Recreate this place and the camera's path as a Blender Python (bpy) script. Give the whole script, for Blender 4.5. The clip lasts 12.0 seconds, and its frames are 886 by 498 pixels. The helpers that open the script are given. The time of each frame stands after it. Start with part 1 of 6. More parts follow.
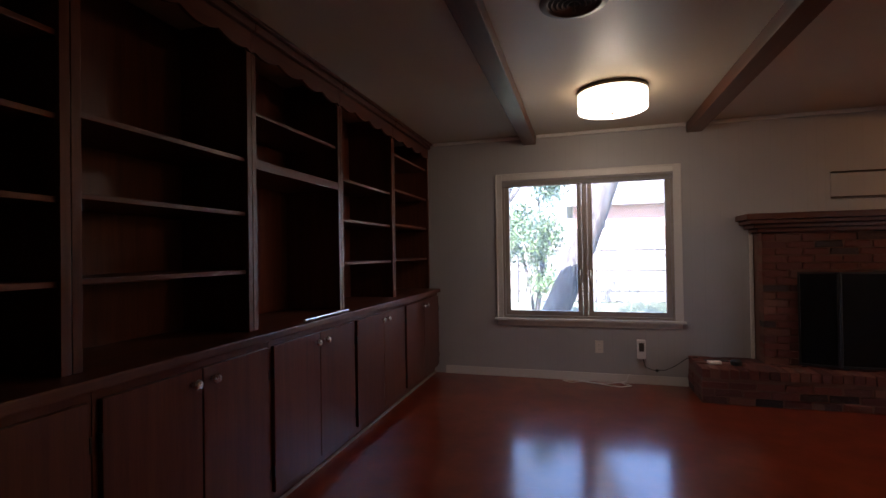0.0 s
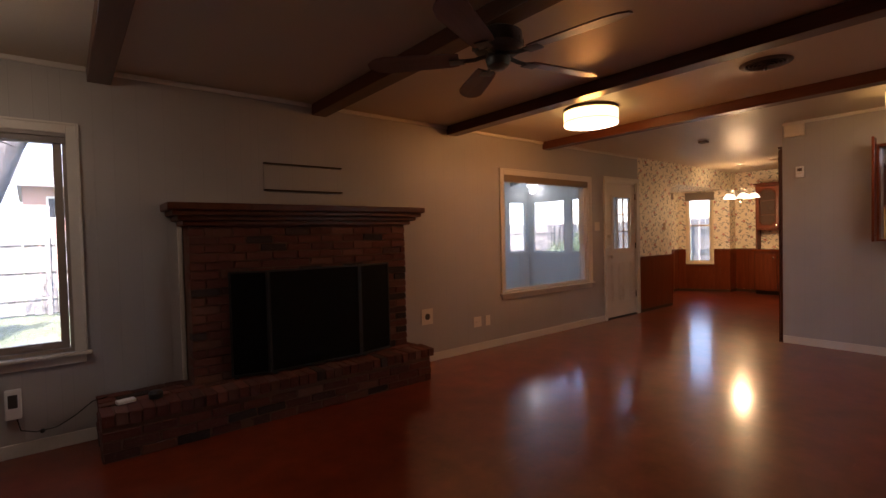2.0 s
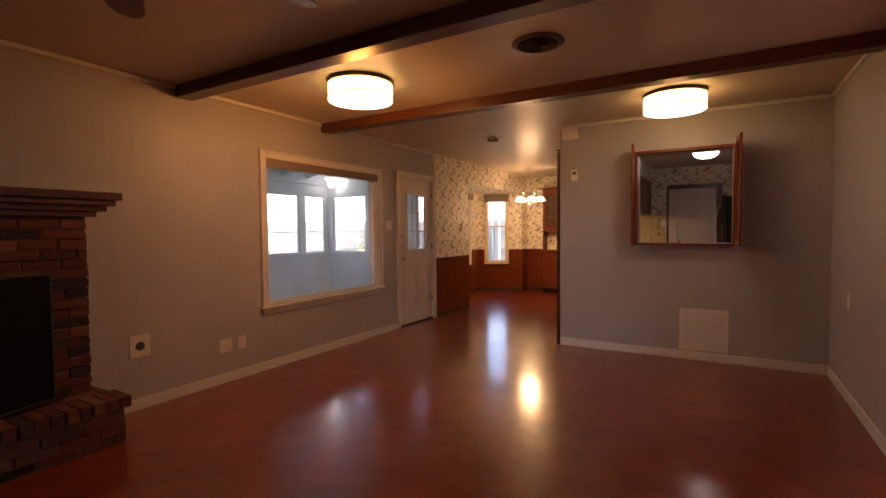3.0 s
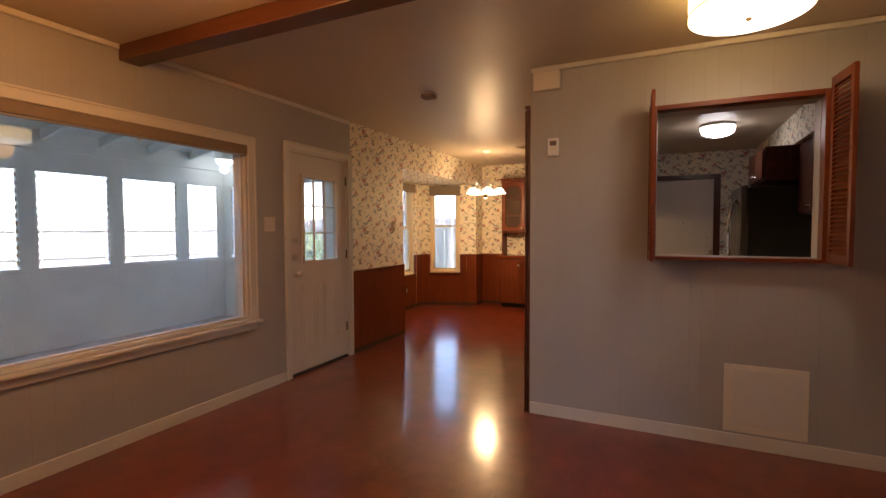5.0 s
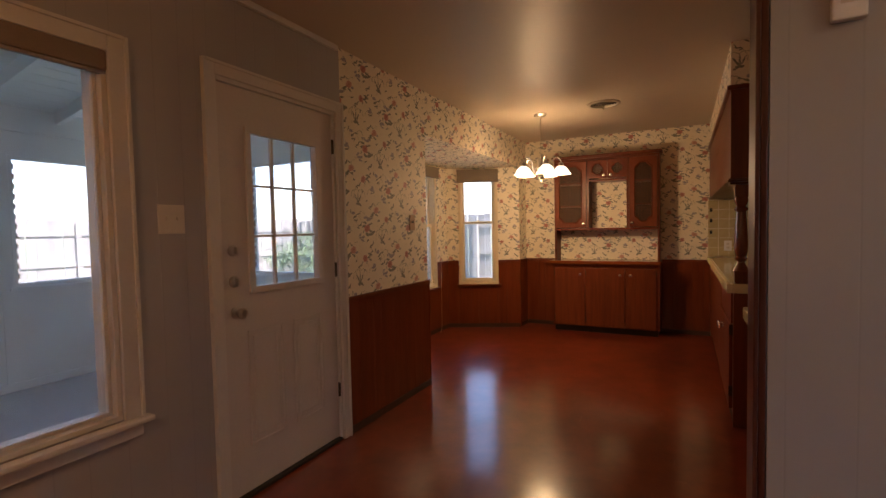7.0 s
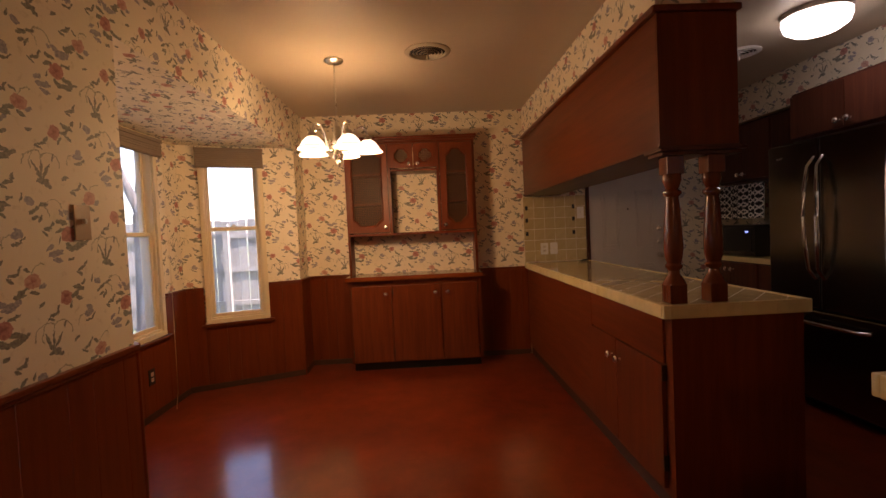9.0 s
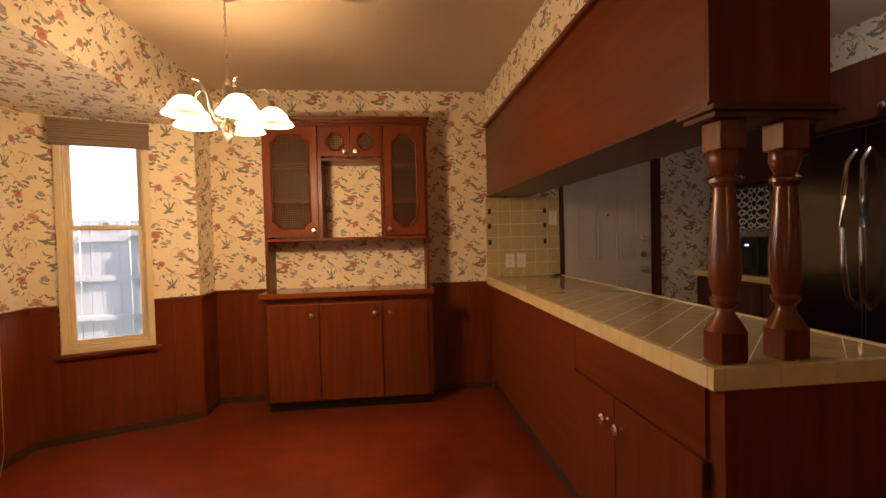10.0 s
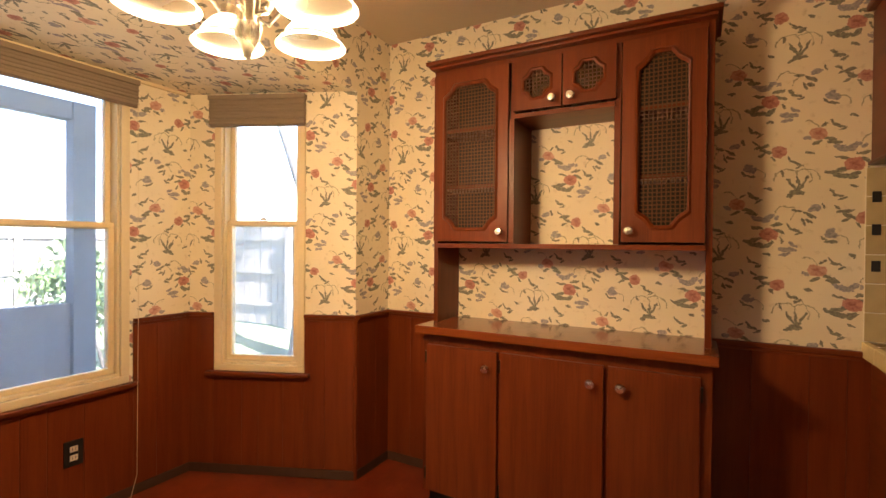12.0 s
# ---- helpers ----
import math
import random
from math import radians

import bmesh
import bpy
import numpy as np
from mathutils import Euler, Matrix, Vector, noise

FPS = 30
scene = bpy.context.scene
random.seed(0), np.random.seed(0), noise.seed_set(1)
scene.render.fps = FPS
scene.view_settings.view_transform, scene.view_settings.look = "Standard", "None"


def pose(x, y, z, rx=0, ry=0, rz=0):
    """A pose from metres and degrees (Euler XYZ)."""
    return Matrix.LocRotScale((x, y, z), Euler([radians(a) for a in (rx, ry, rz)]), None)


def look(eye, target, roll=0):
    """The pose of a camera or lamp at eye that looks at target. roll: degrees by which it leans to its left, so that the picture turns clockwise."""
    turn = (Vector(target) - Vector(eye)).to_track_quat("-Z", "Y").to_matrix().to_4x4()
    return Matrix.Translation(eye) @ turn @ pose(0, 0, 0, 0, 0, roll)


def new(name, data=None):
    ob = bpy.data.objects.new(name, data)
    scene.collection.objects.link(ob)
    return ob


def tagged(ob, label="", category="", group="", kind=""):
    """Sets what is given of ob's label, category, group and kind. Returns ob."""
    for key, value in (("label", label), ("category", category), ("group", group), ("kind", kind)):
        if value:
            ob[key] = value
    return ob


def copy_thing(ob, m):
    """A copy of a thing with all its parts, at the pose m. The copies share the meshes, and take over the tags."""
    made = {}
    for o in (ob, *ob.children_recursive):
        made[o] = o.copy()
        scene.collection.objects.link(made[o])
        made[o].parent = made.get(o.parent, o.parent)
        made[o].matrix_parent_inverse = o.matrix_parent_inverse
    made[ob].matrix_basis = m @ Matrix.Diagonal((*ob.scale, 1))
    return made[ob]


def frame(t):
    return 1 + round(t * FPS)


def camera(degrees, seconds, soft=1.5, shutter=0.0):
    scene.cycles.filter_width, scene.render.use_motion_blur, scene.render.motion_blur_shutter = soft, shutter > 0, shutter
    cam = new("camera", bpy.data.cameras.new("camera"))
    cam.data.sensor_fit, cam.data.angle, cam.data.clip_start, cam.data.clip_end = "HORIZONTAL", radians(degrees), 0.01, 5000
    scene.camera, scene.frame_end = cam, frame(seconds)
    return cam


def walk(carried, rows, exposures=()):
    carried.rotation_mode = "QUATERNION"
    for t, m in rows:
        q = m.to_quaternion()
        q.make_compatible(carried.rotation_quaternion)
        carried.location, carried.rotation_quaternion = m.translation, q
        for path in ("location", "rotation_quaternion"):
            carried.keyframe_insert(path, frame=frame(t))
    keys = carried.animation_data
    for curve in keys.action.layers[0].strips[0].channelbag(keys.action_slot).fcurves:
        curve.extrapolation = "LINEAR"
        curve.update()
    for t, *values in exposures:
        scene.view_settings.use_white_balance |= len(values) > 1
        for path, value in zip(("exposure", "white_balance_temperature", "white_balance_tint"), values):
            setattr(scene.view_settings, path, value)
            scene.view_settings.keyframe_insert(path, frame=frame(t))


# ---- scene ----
cam = camera(86.4, 12.0)
PATH = [
    (0, (0.131, 0.478, 1.258), (-0.43, 2.398, 1.279), -0.9),
    (0.5, (0.041, 0.826, 1.256), (0.223, 2.817, 1.313), -2.0),
    (1, (0.168, 1.117, 1.266), (0.775, 3.023, 1.268), -1.9),
    (1.5, (0.476, 1.35, 1.249), (1.412, 3.118, 1.233), -2.0),
    (2, (0.939, 1.437, 1.283), (2.188, 2.998, 1.229), -1.4),
    (2.5, (1.451, 1.56, 1.304), (2.937, 2.896, 1.216), -0.2),
    (3, (1.973, 1.627, 1.292), (3.695, 2.642, 1.215), -0.5),
    (4.8, (3.724, 2.213, 1.321), (5.559, 3.005, 1.232), -0.1),
    (5, (3.904, 2.293, 1.325), (5.707, 3.154, 1.24), -0.2),
    (5.5, (4.353, 2.538, 1.334), (6.073, 3.555, 1.238), -0.1),
    (6, (4.739, 2.843, 1.285), (6.421, 3.923, 1.209), -0.2),
    (6.5, (5.186, 3.118, 1.301), (6.873, 4.188, 1.207), -0.4),
    (6.7, (5.355, 3.226, 1.31), (7.073, 4.245, 1.213), -0.7),
    (8.3, (6.598, 4.001, 1.265), (8.566, 4.353, 1.222), -2.3),
    (8.5, (6.75, 4.052, 1.255), (8.733, 4.307, 1.207), -2.3),
    (9, (7.143, 4.128, 1.278), (9.14, 4.057, 1.199), -2.6),
    (9.5, (7.564, 4.053, 1.268), (9.549, 3.82, 1.191), -2.2),
    (10, (7.984, 3.941, 1.268), (9.971, 3.716, 1.212), -1.4),
    (10.5, (8.4, 3.805, 1.273), (10.39, 3.62, 1.22), -0.8),
    (11, (8.794, 3.676, 1.266), (10.791, 3.788, 1.238), -0.0),
    (11.2, (8.96, 3.648, 1.268), (10.947, 3.872, 1.243), 0.3),
    (11.6, (9.275, 3.623, 1.267), (11.206, 4.142, 1.252), 0.5),
    (12, (9.536, 3.677, 1.269), (11.291, 4.638, 1.25), 0.5),
]
EXPOSURES = [(0.0, 2.9, 5700, 24), (1.0, 2.6, 5900, 24), (2.0, 2.35, 6300, 28), (2.5, 2.4, 6700, 30), (3.0, 2.65, 6800, 29), (5.0, 2.85, 6300, 20), (6.0, 2.55, 6100, 18), (6.7, 2.3, 6100, 20), (8.5, 2.0, 6700, 34), (9.5, 2.45, 6800, 28), (10.5, 2.85, 6700, 22), (12.0, 3.05, 6200, 15)]
walk(cam, [(t, look(eye, target, roll)) for t, eye, target, roll in PATH], EXPOSURES)

# ---- world, sun, exposure ----
world = bpy.data.worlds.new("sky")
scene.world = world
world.use_nodes = True
wn = world.node_tree.nodes
wl = world.node_tree.links
sky = wn.new("ShaderNodeTexSky")
sky.sky_type = "NISHITA"
sky.sun_disc = False
sky.sun_elevation = radians(48)
sky.sun_rotation = radians(200)
wl.new(sky.outputs[0], wn["Background"].inputs[0])
wn["Background"].inputs[1].default_value = 0.15

sun_data = bpy.data.lights.new("sun", "SUN")
sun_data.energy, sun_data.angle, sun_data.color = 5.0, radians(0.5), (1.0, 0.97, 0.92)
sun = new("sun", sun_data)
sun.matrix_world = look((2, -10, 14), (4.5, 3.5, 0))


def bulb(name, x, y, z, watts, color, radius):
    data = bpy.data.lights.new(name, "POINT")
    data.energy, data.color, data.shadow_soft_size = watts, color, radius
    ob = new(name, data)
    ob.location = (x, y, z)
    return ob


WARM = (1.0, 0.40, 0.08)
AMBER = (1.0, 0.54, 0.19)
SOFT = (1.0, 0.80, 0.52)
COOL = (1.0, 0.95, 0.88)
LAMPS = [(0.37, 4.13, SOFT, 0.9), (4.81, 4.02, WARM, 4.6), (6.46, 1.98, AMBER, 0.38)]
for lx, ly, lc, lw in LAMPS:
    bulb("drum_bulb", lx, ly, 2.20, lw, lc, 0.1)
bulb("kitchen_bulb", 9.82, 1.83, 2.24, 0.30, COOL, 0.1)
bulb("chandelier_bulb", 10.343, 4.685, 1.74, 9.5, (1.0, 0.66, 0.29), 0.12)
bulb("sunroom_bulb", 8.74, 8.1, 2.20, 0.25, (0.95, 1.0, 1.0), 0.06)


# ---- materials ----
class Graph:
    """A node tree with short calls; a number or a socket may stand for any input."""

    def __init__(self, name):
        self.m = bpy.data.materials.new(name)
        self.m.use_nodes = True
        self.t = self.m.node_tree
        self.bsdf = self.t.nodes["Principled BSDF"]

    def put(self, node, key, v):
        if isinstance(v, bpy.types.NodeSocket):
            self.t.links.new(v, node.inputs[key])
        elif v is not None:
            s = node.inputs[key]
            if s.type == "RGBA" and len(v) == 3:
                v = (*v, 1)
            s.default_value = v

    def add(self, kind, out=0, ins=(), **props):
        node = self.t.nodes.new("ShaderNode" + kind)
        for k, v in props.items():
            if k == "operation":
                node.operation = v
            elif k == "data_type":
                node.data_type = v
            elif k == "blend_type":
                node.blend_type = v
            elif k == "dims":
                node.voronoi_dimensions = v
            elif k == "noise_dims":
                node.noise_dimensions = v
            elif k == "feature":
                node.feature = v
        for key, v in dict(ins).items():
            self.put(node, key, v)
        return node.outputs[out]

    def math(self, op, a, b=None, c=None):
        return self.add("Math", 0, {0: a, 1: b, 2: c}, operation=op)

    def vmath(self, op, a, b=None):
        out = 1 if op in ("LENGTH", "DISTANCE", "DOT_PRODUCT") else 0
        return self.add("VectorMath", out, {0: a, 1: b}, operation=op)

    def mix(self, f, a, b, how="MIX"):
        return self.add("Mix", 2, {0: f, 6: a, 7: b}, data_type="RGBA", blend_type=how)

    def step(self, v, lo, hi, a=0.0, b=1.0):
        return self.add("MapRange", 0, {0: v, 1: lo, 2: hi, 3: a, 4: b})

    def uv(self):
        return self.add("UVMap", 0)

    def obj(self):
        return self.add("TexCoord", 3)

    def noise(self, v, scale, detail=3.0, rough=0.5):
        return self.add("TexNoise", 0, {"Vector": v, "Scale": scale, "Detail": detail, "Roughness": rough})

    def stretch(self, v, sx, sy, sz):
        return self.vmath("MULTIPLY", v, (sx, sy, sz))

    def bump(self, h, strength, dist=0.01):
        return self.add("Bump", 0, {"Height": h, "Strength": strength, "Distance": dist})

    def done(self, color=None, rough=None, metal=None, normal=None, **more):
        for key, v in (("Base Color", color), ("Roughness", rough), ("Metallic", metal), ("Normal", normal)):
            self.put(self.bsdf, key, v)
        for key, v in more.items():
            self.put(self.bsdf, key.replace("_", " "), v)
        return self.m


def plain(name, color, rough=0.5, metal=0.0, grain=60.0, vary=0.12, relief=0.05):
    g = Graph(name)
    p = g.obj()
    n = g.noise(p, grain, 4)
    big = g.noise(p, grain / 15, 2)
    k = g.math("MULTIPLY_ADD", g.math("ADD", n, big), vary, 1.0 - vary)
    c = g.vmath("SCALE", color)
    node = c.node
    g.put(node, 3, k)
    return g.done(c, g.step(big, 0.3, 0.7, rough * 0.9, min(1.0, rough * 1.12)), metal, g.bump(n, relief, 0.002))


def wood(name, dark, light, rough=0.35, along=2, coat=0.04, apart=1.0):
    """Stained wood, its grain along the given axis of the object."""
    g = Graph(name)
    p = g.obj()
    rnd = g.add("ObjectInfo", 5)
    p = g.vmath("ADD", p, g.add("CombineXYZ", 0, {0: g.math("MULTIPLY", rnd, 7.0 * apart), 1: g.math("MULTIPLY", rnd, 3.0 * apart), 2: g.math("MULTIPLY", rnd, apart)}))
    s = [26.0, 26.0, 26.0]
    s[along] = 1.6
    q = g.stretch(p, *s)
    wob = g.noise(g.stretch(p, *[2.2 if i != along else 0.5 for i in range(3)]), 1.0, 2)
    n = g.noise(q, 1.0, 5, 0.6)
    fine = g.noise(g.stretch(p, *[220.0 if i != along else 6.0 for i in range(3)]), 1.0, 2)
    f = g.math("MULTIPLY_ADD", n, 0.6, g.math("MULTIPLY_ADD", wob, 0.5, g.math("MULTIPLY", fine, 0.25)))
    tint = g.math("MULTIPLY_ADD", rnd, 0.10 * apart, 1.0 - 0.05 * apart)
    c = g.mix(g.step(f, 0.46, 0.90), dark, light)
    c2 = g.vmath("SCALE", c)
    g.put(c2.node, 3, tint)
    return g.done(c2, g.step(wob, 0.3, 0.7, rough * 0.85, rough * 1.2), 0.0, g.bump(f, 0.06, 0.002), Coat_Weight=coat, Coat_Roughness=0.25, Specular_IOR_Level=0.3)


def painted_panel():
    """Grey-beige paint over grooved board, with rubbed patches."""
    g = Graph("painted_panelling")
    uv = g.uv()
    sep = g.add("SeparateXYZ", 0, {0: uv})
    lines = None
    for period, off in ((0.406, 0.0), (0.406, 0.11), (0.406, 0.27), (1.218, 0.33)):
        d = g.math("ABSOLUTE", g.math("SUBTRACT", g.math("PINGPONG", g.math("ADD", sep, off), period / 2), 0.0))
        h = g.step(d, 0.0012, 0.0035)
        lines = h if lines is None else g.math("MULTIPLY", lines, h)
    n = g.noise(uv, 1.3, 3)
    fine = g.noise(uv, 140.0, 3)
    c = g.mix(g.step(n, 0.3, 0.7), (0.375, 0.355, 0.345), (0.43, 0.405, 0.395))
    c = g.mix(g.math("MULTIPLY", g.math("SUBTRACT", 1.0, lines), 0.25), c, (0.3, 0.29, 0.27))
    h = g.math("MULTIPLY_ADD", fine, 0.12, lines)
    return g.done(c, g.step(n, 0.2, 0.8, 0.42, 0.55), 0.0, g.bump(h, 0.25, 0.002))


def ceiling_paint():
    g = Graph("ceiling_paint")
    p = g.obj()
    n = g.noise(p, 1.1, 3)
    tex = g.noise(p, 55.0, 4)
    c = g.mix(g.step(n, 0.3, 0.7), (0.53, 0.435, 0.315), (0.59, 0.485, 0.355))
    return g.done(c, g.step(n, 0.3, 0.7, 0.40, 0.5), 0.0, g.bump(tex, 0.12, 0.004))


def red_floor():
    """Oxblood-stained concrete, waxed, with clouds and scuffs."""
    g = Graph("red_stained_floor")
    p = g.obj()
    cloud = g.noise(p, 0.9, 5, 0.6)
    mott = g.noise(p, 5.0, 6, 0.65)
    fine = g.noise(p, 60.0, 4)
    f = g.math("MULTIPLY_ADD", cloud, 0.55, g.math("MULTIPLY", mott, 0.45))
    c = g.mix(g.step(f, 0.32, 0.68), (0.10, 0.011, 0.0035), (0.265, 0.043, 0.011))
    pale = g.step(g.noise(p, 2.4, 7, 0.72), 0.62, 0.76)
    c = g.mix(g.math("MULTIPLY", pale, 0.28), c, (0.42, 0.12, 0.055))
    sc = g.step(g.noise(g.stretch(p, 3.0, 26.0, 1.0), 1.0, 4), 0.68, 0.75)
    c = g.mix(g.math("MULTIPLY", sc, 0.16), c, (0.40, 0.16, 0.09))
    r = g.math("MULTIPLY_ADD", mott, 0.05, g.step(cloud, 0.3, 0.7, 0.085, 0.13))
    r = g.math("MULTIPLY_ADD", fine, 0.02, r)
    return g.done(c, r, 0.0, None, Specular_IOR_Level=0.75, Coat_Weight=0.45, Coat_Roughness=0.3)


def wallpaper():
    """Cream paper, half-drop repeat of 0.53 m: roses, blue-grey flowers, leaves and arching stems."""
    g = Graph("floral_wallpaper")
    uv = g.uv()
    warp = g.add("TexNoise", 1, {"Vector": uv, "Scale": 45.0, "Detail": 3.0})
    w = g.vmath("ADD", uv, g.vmath("MULTIPLY", g.vmath("SUBTRACT", warp, (0.5, 0.5, 0.5)), (0.022, 0.022, 0.0)))
    ragged = g.add("TexNoise", 1, {"Vector": uv, "Scale": 150.0, "Detail": 2.0})
    w = g.vmath("ADD", w, g.vmath("MULTIPLY", g.vmath("SUBTRACT", ragged, (0.5, 0.5, 0.5)), (0.010, 0.010, 0.0)))
    half, FULL = 0.265, 1.15

    def motif(x, y, pitch=half):
        """The place within the repeat, measured from a motif's centre."""
        s = g.t.nodes.new("ShaderNodeSeparateXYZ")
        g.put(s, 0, g.vmath("SUBTRACT", w, (x, y, 0.0)))
        col = g.math("ROUND", g.math("DIVIDE", s.outputs[0], pitch))
        lx = g.math("MULTIPLY_ADD", col, -pitch, s.outputs[0])
        ly = g.math("MULTIPLY_ADD", col, -pitch, s.outputs[1])
        ly = g.math("WRAP", ly, pitch, -pitch)
        return g.add("CombineXYZ", 0, {0: lx, 1: ly, 2: 0.0})

    def spot(local, x, y, turn, a, b):
        """Distance in an ellipse's own measure: 1 on its edge."""
        node = g.t.nodes.new("ShaderNodeMapping")
        node.vector_type = "TEXTURE"
        g.put(node, "Vector", local)
        node.inputs["Location"].default_value = (x * FULL, y * FULL, 0)
        node.inputs["Rotation"].default_value = (0, 0, radians(turn))
        node.inputs["Scale"].default_value = (a * FULL, b * FULL, 1)
        return node.outputs[0]

    def union(masks):
        out = masks[0]
        for m in masks[1:]:
            out = g.math("MAXIMUM", out, m)
        return out

    def fill(local, rows):
        return union([g.math("LESS_THAN", g.vmath("LENGTH", spot(local, *r)), 1.0) for r in rows])

    def arc(local, x, y, turn, a, b, thick=0.07):
        q = spot(local, x, y, turn, a, b)
        ring = g.math("LESS_THAN", g.math("ABSOLUTE", g.math("SUBTRACT", g.vmath("LENGTH", q), 1.0)), thick)
        return g.math("MULTIPLY", ring, g.math("GREATER_THAN", g.add("SeparateXYZ", 1, {0: q}), 0.0))

    big = motif(0.0, 0.0)
    bud = motif(-0.03, -0.21)
    pale = motif(-0.16, -0.145)
    spray = motif(0.167, -0.05)
    tulip = motif(0.327, -0.011)
    sprig = motif(-0.10, 0.084)
    tuft = motif(0.286, 0.084)
    fine = motif(0.045, -0.12, half / 2)
    green = [
        fill(big, [(0.034, -0.022, -12, 0.024, 0.007), (0.030, -0.040, 8, 0.026, 0.009), (-0.004, -0.040, -30, 0.018, 0.009), (0.056, -0.030, 20, 0.020, 0.006), (-0.034, 0.008, 24, 0.018, 0.006), (0.030, 0.020, 14, 0.020, 0.005), (-0.026, 0.030, -8, 0.020, 0.006)]),
        fill(bud, [(0.030, 0.006, 12, 0.016, 0.006), (0.046, -0.006, -24, 0.013, 0.005), (0.012, -0.020, 60, 0.012, 0.004)]),
        fill(pale, [(-0.030, -0.020, 20, 0.020, 0.006), (-0.044, -0.034, 6, 0.020, 0.007), (0.004, -0.030, -20, 0.016, 0.006), (-0.016, 0.030, -32, 0.012, 0.004)]),
        fill(spray, [(0.0, -0.020, 84, 0.030, 0.0045), (-0.016, -0.018, 118, 0.027, 0.0045), (0.017, -0.020, 56, 0.027, 0.005), (0.002, -0.048, 6, 0.022, 0.008), (0.020, -0.056, -24, 0.014, 0.006)]),
        fill(tulip, [(0.0, -0.018, 8, 0.018, 0.004), (0.018, -0.008, 40, 0.012, 0.003)]),
        fill(sprig, [(-0.030, -0.012, 30, 0.020, 0.006), (-0.014, -0.034, 62, 0.014, 0.004), (0.004, 0.004, 10, 0.016, 0.004)]),
        fill(tuft, [(0.0, 0.0, -10, 0.024, 0.007), (-0.010, -0.016, 24, 0.018, 0.006), (0.022, 0.014, 36, 0.013, 0.004)]),
        fill(fine, [(0.0, 0.0, 14, 0.017, 0.005), (0.014, 0.012, 50, 0.013, 0.004), (-0.013, -0.012, -24, 0.013, 0.004), (0.036, -0.034, 70, 0.012, 0.004), (-0.040, 0.030, 20, 0.012, 0.005)]),
    ]
    stems = [
        arc(spray, -0.026, 0.004, 24, 0.036, 0.026, 0.06), arc(spray, 0.034, 0.002, -14, 0.034, 0.030, 0.06), arc(spray, -0.012, 0.018, 60, 0.040, 0.016, 0.07),
        arc(sprig, 0.034, -0.004, 0, 0.030, 0.024, 0.07), arc(sprig, -0.002, -0.018, -28, 0.024, 0.016, 0.08), arc(tulip, -0.024, -0.016, 30, 0.022, 0.018, 0.08), arc(pale, 0.020, 0.020, 50, 0.030, 0.018, 0.07),
    ]
    blue = [
        fill(big, [(0.018, 0.048, 10, 0.026, 0.010), (-0.006, 0.058, -20, 0.016, 0.008), (0.040, 0.056, 20, 0.013, 0.006), (-0.056, -0.056, 8, 0.028, 0.009), (-0.074, -0.040, 30, 0.015, 0.006), (-0.050, -0.074, -10, 0.018, 0.006)]),
        fill(tulip, [(0.0, 0.004, 6, 0.020, 0.011), (0.004, 0.018, -14, 0.013, 0.006)]),
        fill(sprig, [(-0.044, 0.010, -10, 0.017, 0.010), (0.060, -0.018, -50, 0.009, 0.006)]),
        fill(pale, [(0.030, -0.012, 16, 0.013, 0.007)]),
    ]
    base = g.mix(g.step(g.noise(uv, 3.0, 3), 0.3, 0.7), (0.80, 0.71, 0.54), (0.85, 0.765, 0.60))
    shade = g.step(g.noise(uv, 110.0, 3, 0.65), 0.35, 0.65)
    wash = g.step(g.noise(w, 34.0, 3), 0.60, 0.74)
    c = g.mix(g.math("MULTIPLY", wash, 0.38), base, (0.46, 0.37, 0.23))
    c = g.mix(g.math("MULTIPLY", union(stems), 0.70), c, (0.24, 0.23, 0.13))
    c = g.mix(g.math("MULTIPLY", union(blue), 0.85), c, g.mix(shade, (0.14, 0.14, 0.20), (0.42, 0.38, 0.40)))
    c = g.mix(g.math("MULTIPLY", union(green), 0.88), c, g.mix(shade, (0.05, 0.065, 0.062), (0.26, 0.26, 0.19)))
    for local, x, y, a, b, dark, light in ((big, -0.004, -0.004, 0.027, 0.022, (0.26, 0.05, 0.045), (0.56, 0.23, 0.18)), (bud, -0.004, 0.002, 0.021, 0.020, (0.28, 0.055, 0.045), (0.56, 0.26, 0.20)), (pale, 0.0, 0.0, 0.026, 0.019, (0.40, 0.13, 0.10), (0.64, 0.36, 0.27))):
        q = spot(local, x, y, 15, a, b)
        rad = g.vmath("LENGTH", q)
        swirl = g.noise(q, 2.0, 3, 0.6)
        petal = g.mix(g.step(g.math("MULTIPLY_ADD", rad, 0.25, swirl), 0.45, 0.75), dark, light)
        c = g.mix(g.math("MULTIPLY", g.math("LESS_THAN", rad, 1.0), 0.92), c, petal)
    return g.done(c, 0.62, 0.0, g.bump(g.noise(uv, 160.0, 3), 0.05, 0.001))


def glass():
    """Clear pane with an added veil that scatters a little daylight, imitating glare."""
    g = Graph("window_glass")
    g.done((1, 1, 1), 0.0, 0.0, None, Transmission_Weight=1.0, IOR=1.45)
    # translucent layer added to wash out the view like window glare
    film = g.add("BsdfTranslucent", 0, {"Color": (0.92, 0.96, 1.0)})
    veil_share = g.step(g.noise(g.obj(), 3.0, 4, 0.6), 0.3, 0.7, 0.05, 0.13)
    both = g.add("MixShader", 0, {0: veil_share, 1: g.bsdf.outputs[0], 2: film})
    g.t.links.new(both, g.t.nodes["Material Output"].inputs["Surface"])
    return g.m


